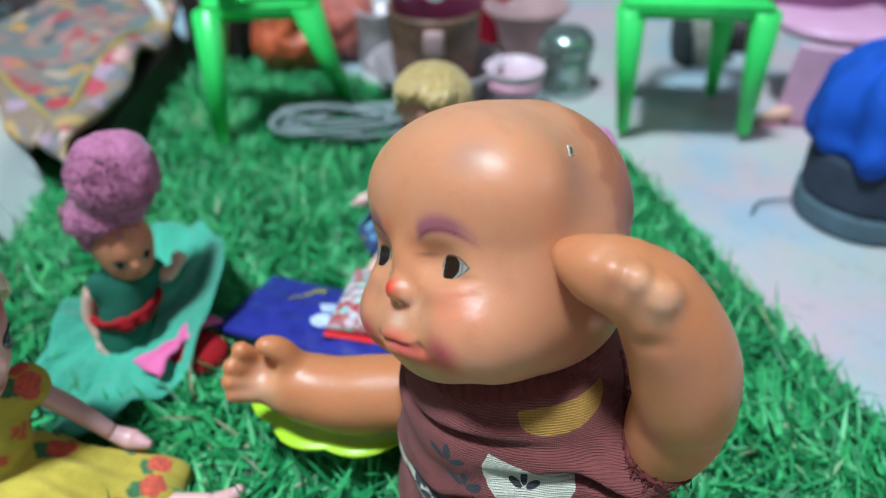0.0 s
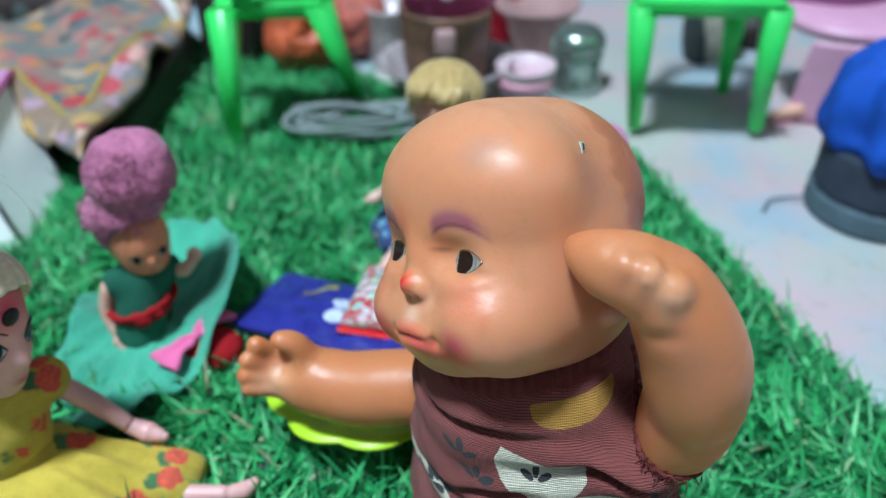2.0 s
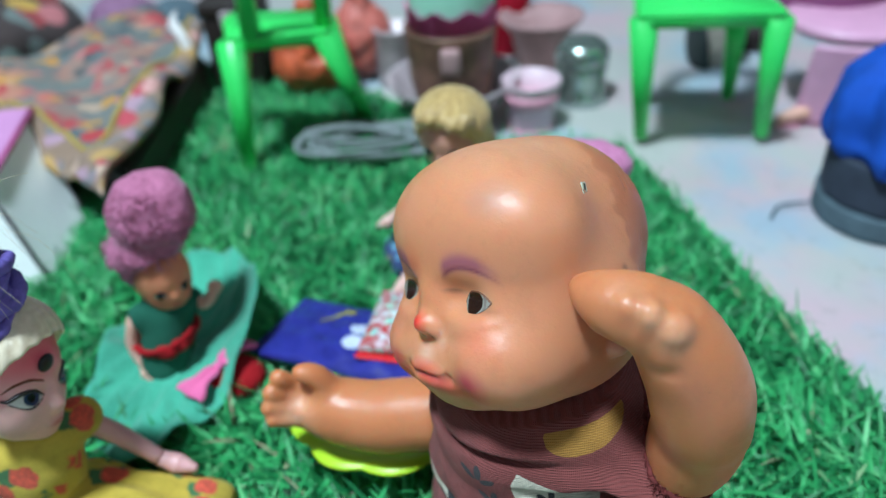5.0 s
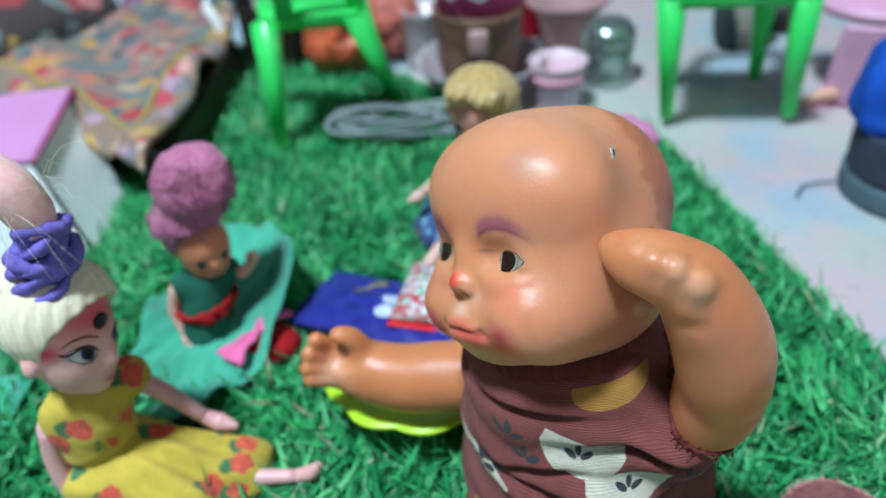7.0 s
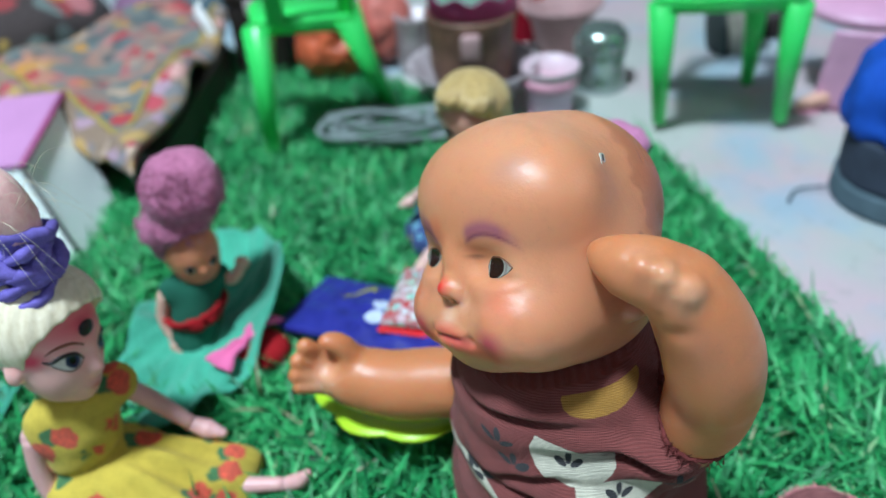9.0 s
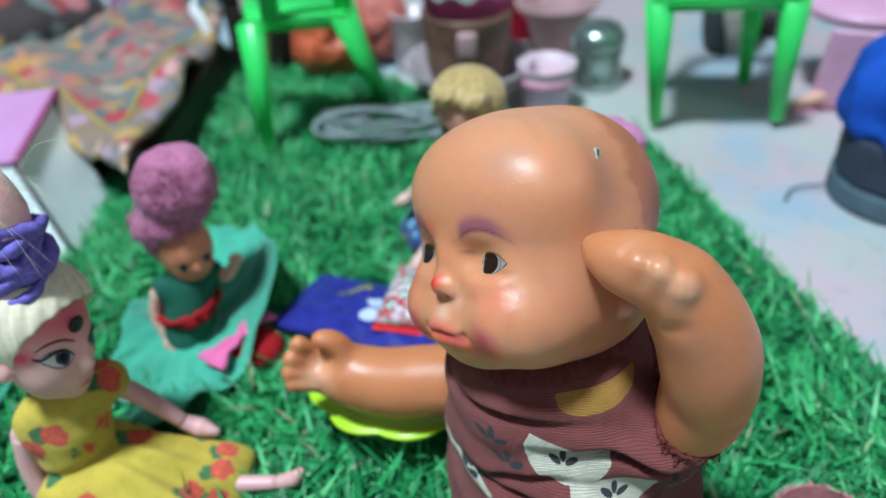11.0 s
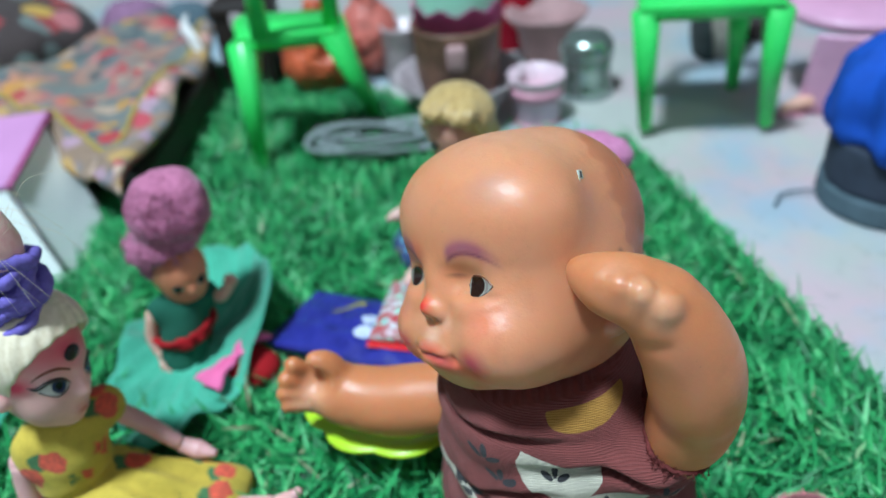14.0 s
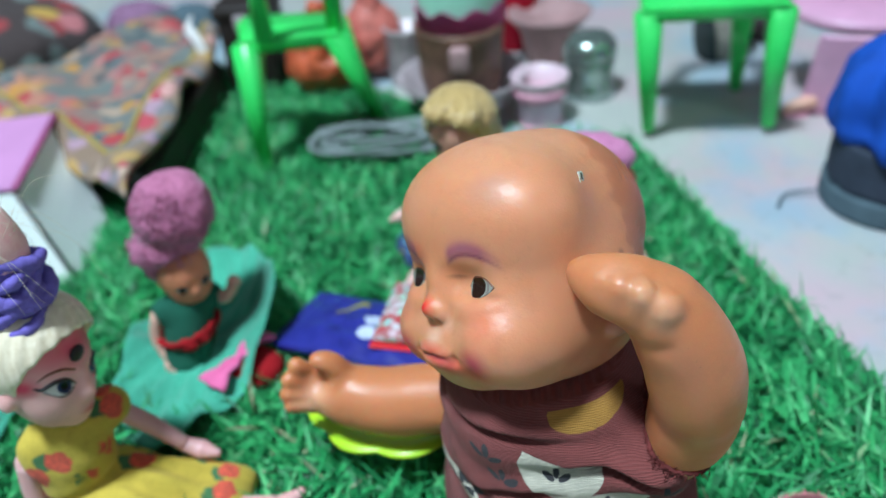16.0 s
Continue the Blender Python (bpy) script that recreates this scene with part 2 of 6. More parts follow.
stitch_tan = plain("tan_hair_root", lin(206, 168, 140), 0.6)
lilac_cloth = plain("lilac_scrunchie_cloth", lin(120, 106, 188), 0.85, 0.2, 200, 1200, 0.4, spec=0.2)

green_plastic = plain("green_plastic", lin(58, 220, 104), 0.32, 0.06, 40, 400, 0.08, sss=0.06)
lime_plastic = plain("lime_plastic", lin(178, 220, 48), 0.38, 0.05, 40, 500, 0.06, sss=0.15)
yellow_green_plastic = plain("yellow_green_plastic", lin(200, 214, 60), 0.4, 0.06, sss=0.1)
red_plastic = plain("red_plastic", lin(216, 34, 44), 0.4, 0.06)
purple_foil = plain("purple_foil", lin(44, 48, 140), 0.34, 0.2, 120, 500, 0.5, 0.001)
wrap_white = plain("white_print", lin(200, 210, 232), 0.5, 0.08)
wrap_gold = plain("gold_print", lin(146, 140, 60), 0.5, 0.1)
sequin = woven("red_sequin_foil", blotches(lin(206, 120, 124), [lin(150, 220, 210), lin(224, 224, 230), lin(206, 60, 66), lin(224, 232, 230), lin(180, 236, 214), lin(230, 200, 210)], 230, 0.6), 0.3)
grey_rubber = plain("grey_cable", lin(128, 138, 138), 0.6, 0.12)
box_white = plain("white_card", lin(242, 246, 244), 0.6, 0.04, 20, 300)
box_pink = plain("pink_card", lin(204, 142, 190), 0.6, 0.05, 20, 300)
box_dark = plain("dark_edge_strip", lin(46, 40, 44), 0.7)
tape_rose = plain("rose_edge_tape", lin(176, 84, 134), 0.6)
floral = woven("floral_quilt_cotton", quilt_print, weave=900, strength=0.15, dark=0.08)
border_floral = woven("rose_border_cotton", blotches(lin(150, 122, 100), [lin(190, 60, 76), lin(206, 172, 150), lin(120, 118, 122), lin(214, 156, 150), lin(190, 150, 84), lin(176, 140, 158)], 52, 0.52, 0.07, 1.0), weave=900, strength=0.15, dark=0.08)
piping_yellow = plain("dull_yellow_piping", lin(172, 148, 84), 0.85, 0.2, 80, 700, 0.4, spec=0.2)
bundle_floral = woven("pink_floral_cotton", blotches(lin(58, 42, 40), [lin(170, 52, 56), lin(92, 134, 112), lin(206, 120, 124), lin(214, 170, 72), lin(120, 136, 132)], 26, 0.46), weave=900)
dark_wood = plain("dark_brown_wood", lin(36, 25, 22), 0.6, 0.25, 25, 300)
clay_brown = plain("brown_clay", lin(128, 92, 76), 0.45, 0.42, 55, 500, 0.4, 0.001)
rose_clay = plain("rose_clay", lin(178, 140, 140), 0.7, 0.15, 45, 500, 0.3, 0.001)
rim_grey = plain("grey_steel_dish", lin(200, 184, 188), 0.4, 0.22, metal=0.1)
pale_mint = plain("pale_mint_plastic", lin(190, 216, 204), 0.5, 0.08)
mint_paint = plain("mint_paint", lin(170, 228, 204), 0.5, 0.06)
magenta_paint = plain("magenta_paint", lin(232, 104, 170), 0.5, 0.08)
white_plastic = plain("white_plastic", lin(216, 208, 220), 0.45, 0.05)
blush_plastic = plain("blush_plastic", lin(224, 196, 206), 0.45, 0.06)
rose_plastic = plain("rose_plastic", lin(226, 160, 180), 0.45, 0.06)
scrap_cotton = woven("maroon_scrap_cotton", lambda n: n.mix(n.step(n.noise(90), 0.4, 0.6), lin(120, 56, 58), lin(156, 90, 88)), weave=900)
mauve_cloth = plain("mauve_cloth", lin(150, 110, 140), 0.85, 0.2, 60, 700, 0.4, spec=0.2)
steel = plain("thin_steel", lin(176, 194, 186), 0.22, 0.12, 60, 300, 0.1, metal=0.85)
orange_foil = plain("orange_crinkled_foil", lin(222, 104, 68), 0.35, 0.3, 90, 260, 0.9, 0.004)
salmon_foil = plain("salmon_crinkled_foil", lin(214, 116, 104), 0.4, 0.25, 90, 260, 0.9, 0.004)
white_ribbon = plain("white_ribbon", lin(222, 218, 216), 0.6, 0.05)
pink_toy_plastic = plain("pink_toy_plastic", lin(222, 164, 194), 0.4, 0.06)
mauve_plastic = plain("mauve_plastic", lin(186, 112, 164), 0.45, 0.08)
blue_cloth = plain("bright_blue_cloth", lin(24, 82, 184), 0.8, 0.18, 50, 700, 0.4, 0.001, spec=0.25)
charcoal_cloth = plain("charcoal_cloth", lin(58, 66, 80), 0.85, 0.2, 50, 700, 0.4, spec=0.2)
slate_cloth = plain("slate_cloth", lin(88, 106, 116), 0.85, 0.15, spec=0.2)
basket_dark = plain("dark_green_grey_cloth", lin(54, 66, 66), 0.8, 0.3, 120, 500, 0.5, 0.002)
basket_pale = plain("pale_sack_cloth", lin(176, 170, 156), 0.9, 0.2, 120, 500, 0.5, 0.002)
wall_paint = plain("off_white_wall_paint", lin(104, 108, 108), 0.8, 0.05, 2, 60, 0.2, 0.001)
ceiling_paint = plain("white_ceiling_paint", lin(150, 150, 148), 0.85, 0.03, 2, 60, 0.2, 0.001)


def floor_material():
    """Pale cement tile, worn, with washed-out pink and blue stains."""
    n = Nodes("pale_cement_floor")
    col = n.mix(n.noise(9, 5), lin(168, 170, 166), lin(196, 196, 190))
    col = n.mix(n.math("MULTIPLY", n.step(n.noise(6, 4, 0.6), 0.48, 0.62), 0.75), col, lin(206, 172, 182))
    col = n.mix(n.math("MULTIPLY", n.step(n.noise(7, 4, 0.6, n.shifted((3.1, 7.7, 1.3))), 0.50, 0.62), 0.75), col, lin(150, 180, 196))
    col = n.mix(n.math("MULTIPLY", n.step(n.noise(60, 4, 0.7), 0.56, 0.75), 0.35), col, lin(128, 126, 122))
    n.bump(n.math("ADD", n.noise(40, 4), n.math("MULTIPLY", n.noise(700, 2), 0.2)), 0.3, 0.001)
    return n.done(col, n.math("ADD", n.math("MULTIPLY", n.noise(20), 0.3), 0.3))


def grass_material():
    n = Nodes("artificial_grass_blades")
    tone = n.attribute("tone")["Fac"]
    col = n.ramp(tone, [(0.0, lin(8, 52, 30)), (0.35, lin(28, 132, 72)), (0.7, lin(64, 180, 104)), (0.93, lin(124, 206, 138)), (1.0, lin(170, 160, 130))])
    n.shader.inputs["Transmission Weight"].default_value = 0.0
    return n.done(n.mix(n.math("MULTIPLY", n.noise(14), 0.4), col, lin(42, 152, 92)), 0.46, sss=0.0, spec=0.32)


floor_mat, blade_mat = floor_material(), grass_material()
mat_base = plain("grass_mat_backing", lin(8, 30, 18), 0.9, 0.25, 80, 600, 0.6, 0.002)


# ---- building helpers ----
def part(name, bm, material, parent=None, label="", smooth=True):
    """Links a bmesh as one mesh object, under a thing or a part."""
    me = bpy.data.meshes.new(name)
    bm.to_mesh(me)
    bm.free()
    me.materials.append(material)
    if smooth:
        me.shade_smooth()
    ob = new(name, me)
    if parent:
        ob.parent = parent
    if label:
        tagged(ob, label)
    return ob


def thing(name, at, label, category, group="", kind=""):
    ob = new(name)
    ob.location = at
    ob.empty_display_size = 0.01
    return tagged(ob, label, category, group, kind)


def slab(lo, hi, bevel=0.002, segments=2):
    bm = bmesh.new()
    bmesh.ops.create_cube(bm, size=1)
    for v in bm.verts:
        v.co = [lo[i] + (v.co[i] + 0.5) * (hi[i] - lo[i]) for i in range(3)]
    if bevel:
        bmesh.ops.bevel(bm, geom=bm.edges[:], offset=bevel, segments=segments, affect="EDGES", profile=0.6)
    return bm


def lathe(profile, steps=40, wobble=0.0, seed=0.0, lobes=0, lobe=0.0):
    """Turns a profile of (radius, height) round z; closed rings, with an uneven or scalloped rim if asked."""
    bm = bmesh.new()
    rings = []
    top = max(r for r, _ in profile)
    for r, z in profile:
        ring = []
        for i in range(steps):
            a = 2 * math.pi * i / steps
            k = 1 + wobble * noise.noise(Vector((math.cos(a) * 1.5 + seed, math.sin(a) * 1.5, z * 20)))
            if lobes:
                k *= 1 + lobe * (r / top) ** 3 * (abs(math.cos(lobes * a / 2)) - 0.6)
            ring.append(bm.verts.new((r * k * math.cos(a), r * k * math.sin(a), z)))
        rings.append(ring)
    for a, b in zip(rings, rings[1:]):
        for i in range(steps):
            bm.faces.new((a[i], a[(i + 1) % steps], b[(i + 1) % steps], b[i]))
    for ring in (rings[0], rings[-1]):
        bm.faces.new(ring)
    bmesh.ops.recalc_face_normals(bm, faces=bm.faces)
    return bm


def tube(points, radii, steps=10, flat=1.0):
    """A round or flattened tube through points."""
    bm = bmesh.new()
    pts = [Vector(p) for p in points]
    rings, side = [], None
    for i, p in enumerate(pts):
        way = (pts[min(i + 1, len(pts) - 1)] - pts[max(i - 1, 0)]).normalized()
        if side is None:
            side = way.orthogonal().normalized()
        side = (side - way * side.dot(way)).normalized()
        up = way.cross(side)
        r = radii[i] if isinstance(radii, (list, tuple)) else radii
        rings.append([bm.verts.new(p + side * (r * math.cos(2 * math.pi * k / steps)) + up * (r * flat * math.sin(2 * math.pi * k / steps))) for k in range(steps)])
    for a, b in zip(rings, rings[1:]):
        for k in range(steps):
            bm.faces.new((a[k], a[(k + 1) % steps], b[(k + 1) % steps], b[k]))
    bm.faces.new(rings[0][::-1])
    bm.faces.new(rings[-1])
    return bm


def curve_points(knots, steps=8):
    """A smooth line through a few knots (Catmull-Rom)."""
    k = [Vector(p) for p in knots]
    k = [2 * k[0] - k[1]] + k + [2 * k[-1] - k[-2]]
    out = []
    for i in range(1, len(k) - 2):
        for s in range(steps):
            t = s / steps
            out.append(0.5 * (2 * k[i] + (k[i + 1] - k[i - 1]) * t + (2 * k[i - 1] - 5 * k[i] + 4 * k[i + 1] - k[i + 2]) * t * t
                              + (3 * k[i] - k[i - 1] - 3 * k[i + 1] + k[i + 2]) * t ** 3))
    return out + [k[-2]]


def strut(a, b, wa, wb, bevel=0.0015):
    """A four-sided tapered bar from a to b; wa and wb are (width along x, width along y)."""
    bm = bmesh.new()
    rows = []
    for p, (w, d) in ((a, wa), (b, wb)):
        rows.append([bm.verts.new((p[0] + sx * w / 2, p[1] + sy * d / 2, p[2])) for sx, sy in ((-1, -1), (1, -1), (1, 1), (-1, 1))])
    for i in range(4):
        bm.faces.new((rows[0][i], rows[0][(i + 1) % 4], rows[1][(i + 1) % 4], rows[1][i]))
    bm.faces.new(rows[0][::-1])
    bm.faces.new(rows[1])
    bmesh.ops.recalc_face_normals(bm, faces=bm.faces)
    bmesh.ops.bevel(bm, geom=bm.edges[:], offset=bevel, segments=2, affect="EDGES")
    return bm


def sheet(f, nu, nv, thick):
    """A cloth or card: f(u, v) over the unit square, with a thickness."""
    bm = bmesh.new()
    top = [[bm.verts.new(f(i / nu, j / nv)) for j in range(nv + 1)] for i in range(nu + 1)]
    low = [[bm.verts.new(v.co - Vector((0, 0, thick))) for v in row] for row in top]
    for i in range(nu):
        for j in range(nv):
            bm.faces.new((top[i][j], top[i + 1][j], top[i + 1][j + 1], top[i][j + 1]))
            bm.faces.new((low[i][j], low[i][j + 1], low[i + 1][j + 1], low[i + 1][j]))
    rim = [(i, 0) for i in range(nu)] + [(nu, j) for j in range(nv)] + [(i, nv) for i in range(nu, 0, -1)] + [(0, j) for j in range(nv, 0, -1)]
    for (a, b), (c, d) in zip(rim, rim[1:] + rim[:1]):
        bm.faces.new((top[a][b], low[a][b], low[c][d], top[c][d]))
    bmesh.ops.recalc_face_normals(bm, faces=bm.faces)
    return bm


# ---- soft bodies: distance fields, joined smoothly and turned into a mesh ----
def d_ball(p, c, r, m=None):
    """Distance to an ellipsoid with radii r, turned by the matrix m."""
    q = p - np.array(c)
    if m is not None:
        q = q @ np.array(m)
    r = np.array(r)
    k0 = np.sqrt(((q / r) ** 2).sum(-1))
    k1 = np.sqrt(((q / r ** 2) ** 2).sum(-1)) + 1e-9
    return k0 * (k0 - 1) / k1


def d_limb(p, a, b, ra, rb):
    a, b = np.array(a), np.array(b)
    ab = b - a
    h = np.clip(((p - a) @ ab) / (ab @ ab), 0, 1)
    return np.sqrt(((p - a - h[..., None] * ab) ** 2).sum(-1)) - (ra + (rb - ra) * h)


def join(d1, d2, k):
    h = np.clip(0.5 + 0.5 * (d2 - d1) / k, 0, 1)
    return d2 * (1 - h) + d1 * h - k * h * (1 - h)


def carve(d1, d2, k):
    return -join(-d1, d2, k)


def waves(p, scale, seed):
    """A cheap smooth noise from sines, for folds and unevenness."""
    rng = np.random.RandomState(seed)
    out = 0.0
    for i in range(7):
        w = rng.normal(size=3)
        w *= scale * (0.6 + 0.25 * i) / np.linalg.norm(w)
        out = out + np.sin(p @ w + rng.uniform(0, 6.28)) / (1 + 0.45 * i)
    return out / 3.0


def skin_mesh(field, lo, hi, h):
    """Naive surface nets: vertices and quads of the zero surface of field(points)."""
    lo, hi = np.array(lo, float), np.array(hi, float)
    n = np.ceil((hi - lo) / h).astype(int) + 1
    axes = [lo[i] + h * np.arange(n[i]) for i in range(3)]
    g = np.empty(tuple(n), np.float64)
    yy, zz = np.meshgrid(axes[1], axes[2], indexing="ij")
    for i in range(0, n[0], 24):
        xs = axes[0][i:i + 24]
        p = np.stack([np.broadcast_to(xs[:, None, None], (len(xs),) + yy.shape), np.broadcast_to(yy, (len(xs),) + yy.shape), np.broadcast_to(zz, (len(xs),) + zz.shape)], -1)
        g[i:i + 24] = field(p)
    total, count = np.zeros(tuple(n - 1) + (3,)), np.zeros(tuple(n - 1))
    for ax in range(3):
        sl = [slice(None)] * 3
        s0, s1 = list(sl), list(sl)
        s0[ax], s1[ax] = slice(0, -1), slice(1, None)
        a, b = g[tuple(s0)], g[tuple(s1)]
        cross = (a < 0) != (b < 0)
        t = np.where(cross, a / np.where(cross, a - b, 1), 0)
        o1, o2 = [k for k in range(3) if k != ax]
        for u in (0, 1):
            for v in (0, 1):
                s = [slice(None)] * 3
                s[o1] = slice(u, n[o1] - 1 + u)
                s[o2] = slice(v, n[o2] - 1 + v)
                c, tt = cross[tuple(s)], t[tuple(s)]
                count += c
                total[..., ax] += np.where(c, tt, 0)
                total[..., o1] += np.where(c, u, 0)
                total[..., o2] += np.where(c, v, 0)
    used = count > 0
    index = np.full(used.shape, -1, np.int64)
    index[used] = np.arange(used.sum())
    cells = np.argwhere(used)
    verts = lo + h * (cells + total[used] / count[used][:, None])
    quads = []
    for ax in range(3):
        o1, o2 = [(1, 2), (2, 0), (0, 1)][ax]
        s0, s1 = [slice(None)] * 3, [slice(None)] * 3
        s0[ax], s1[ax] = slice(0, -1), slice(1, None)
        a, b = g[tuple(s0)] < 0, g[tuple(s1)] < 0
        for out, flip in ((a & ~b, False), (~a & b, True)):
            e = np.argwhere(out)
            e = e[(e[:, o1] > 0) & (e[:, o2] > 0) & (e[:, o1] < n[o1] - 1) & (e[:, o2] < n[o2] - 1)]
            d1, d2 = np.zeros(3, int), np.zeros(3, int)
            d1[o1], d2[o2] = 1, 1
            q = [index[tuple((e - k).T)] for k in (d1 + d2, d2, 0 * d1, d1)]
            quads.append(np.stack(q[::-1] if flip else q, 1))
    return verts, np.concatenate(quads)


class Figure:
    """A doll: everything is gathered into ONE plain mesh, with several materials."""

    def __init__(self, base):
        self.base, self.verts, self.faces, self.slots, self.paint, self.mats, self.count = Vector(base), [], [], [], [], [], 0

    def slot(self, material):
        if material not in self.mats:
            self.mats.append(material)
        return self.mats.index(material)

    def add(self, verts, faces, material, paint=None):
        verts = np.asarray(verts, float).reshape(-1, 3)
        self.verts.append(verts)
        self.faces += [tuple(int(i) + self.count for i in f) for f in faces]
        self.slots += [self.slot(material)] * len(faces)
        if paint is None:
            paint = (0.5, 0.5, 0.5, 1)
        self.paint.append(np.broadcast_to(np.asarray(paint, float), (len(verts), 4)))
        self.count += len(verts)

    def soft(self, field, lo, hi, h, material, paint=None, m=None):
        v, q = skin_mesh(field, lo, hi, h)
        colours = paint(v) if callable(paint) else paint
        if m is not None:
            v = v @ np.array(m.to_3x3()).T + np.array(m.translation)
        self.add(v, q, material, colours)

    def mesh(self, bm, material, paint=None, m=None):
        if m is not None:
            bm.transform(m)
        bm.verts.index_update()
        self.add([v.co[:] for v in bm.verts], [[v.index for v in f.verts] for f in bm.faces], material, paint)
        bm.free()

    def ball(self, c, r, material, m=None, paint=None, steps=20):
        bm = bmesh.new()
        bmesh.ops.create_uvsphere(bm, u_segments=steps, v_segments=max(8, steps * 2 // 3), radius=1)
        place = Matrix.Translation(c) @ (m.to_4x4() if m is not None else Matrix()) @ Matrix.Diagonal((*r, 1))
        self.mesh(bm, material, paint, place)

    def limb(self, knots, radii, material, paint=None, steps=6, sides=14):
        pts = curve_points(knots, steps)
        r = np.interp(np.linspace(0, len(knots) - 1, len(pts)), range(len(knots)), radii)
        self.mesh(tube(pts, [float(x) for x in r], sides), material, paint)
        for k, e in ((0, r[0]), (-1, r[-1])):
            self.ball(pts[k], (e, e, e), material, None, paint, 12)

    def finish(self, name, label, category, group=""):
        v = np.concatenate(self.verts) - np.array(self.base)
        me = bpy.data.meshes.new(name)
        me.from_pydata([tuple(p) for p in v], [], self.faces)
        for mt in self.mats:
            me.materials.append(mt)
        me.polygons.foreach_set("material_index", self.slots)
        at = me.color_attributes.new("paint", "FLOAT_COLOR", "POINT")
        at.data.foreach_set("color", np.concatenate(self.paint).ravel())
        me.shade_smooth()
        ob = new(name, me)
        ob.location = self.base
        return tagged(ob, label, category, group)


def tint(v, base, spots):
    """Paint on a doll: base colour with soft spots of (centre, radii, colour, strength)."""
    col = np.tile(np.array(base), (len(v), 1))
    for c, r, paint, strength in spots:
        d = np.sqrt((((v - np.array(c)) / np.array(r)) ** 2).sum(-1))
        w = strength * np.clip(1.25 - d, 0, 1)[:, None] ** 1.2
        col = col * (1 - w) + np.array(paint) * w
    return col


# ---- the room ----
def room():
    floor = tagged(part("floor", slab((-1.7, -1.3, -0.10), (1.7, 2.3, -0.006), 0), floor_mat, smooth=False), "pale worn cement floor with faint pink and blue stains", "floor", kind="structure")
    for name, lo, hi in (("wall_north", (-1.7, 2.3, -0.10), (1.7, 2.42, 2.5)), ("wall_south", (-1.7, -1.42, -0.10), (1.7, -1.3, 2.5)),
                         ("wall_west", (-1.82, -1.42, -0.10), (-1.7, 2.42, 2.5)), ("wall_east", (1.7, -1.42, -0.10), (1.82, 2.42, 2.5))):
        tagged(part(name, slab(lo, hi, 0), wall_paint, smooth=False), "off-white painted plaster wall of the room", "wall", kind="structure")
    tagged(part("ceiling", slab((-1.82, -1.42, 2.5), (1.82, 2.42, 2.6), 0), ceiling_paint, smooth=False), "plain white painted ceiling over the room", "ceiling", kind="structure")
    return floor


room()

# ---- the grass mat: backing sheet and loose blades ----
MAT_EDGE = [(0.2485, 0.20), (0.1395, 0.607), (0.040, 0.618), (-0.055, 0.705), (-0.20, 0.83), (-0.62, 0.85), (-0.62, 0.105), (0.277, 0.105)]


def inside(x, y, poly):
    hit = np.zeros(len(x), bool)
    for (x0, y0), (x1, y1) in zip(poly, poly[1:] + poly[:1]):
        if y0 == y1:
            continue
        cross = ((y0 > y) != (y1 > y)) & (x < (x1 - x0) * (y - y0) / (y1 - y0) + x0)
        hit ^= cross
    return hit


def grass_mat():
    bm = bmesh.new()
    f = bm.faces.new([bm.verts.new((x, y, 0.0)) for x, y in MAT_EDGE])
    low = bmesh.ops.extrude_face_region(bm, geom=[f])
    for v in low["geom"]:
        if isinstance(v, bmesh.types.BMVert):
            v.co.z = -0.005
    bmesh.ops.recalc_face_normals(bm, faces=bm.faces)
    tagged(part("grass_mat", bm, mat_base, smooth=False), "dark green woven backing sheet of the grass mat", "mat", kind="structure")


# flat things that press the blades down: centre, radii
PRESSED = [(-0.02, 0.325, 0.052, 0.040), (-0.04, 0.37, 0.06, 0.03), (0.02, 0.345, 0.06, 0.045), (-0.148, 0.365, 0.05, 0.06), (0.05, 0.262, 0.045, 0.045),
           (-0.168, 0.258, 0.05, 0.035), (-0.12, 0.27, 0.045, 0.028), (0.0, 0.455, 0.042, 0.045), (-0.31, 0.48, 0.055, 0.055), (0.02, 0.385, 0.04, 0.03)]


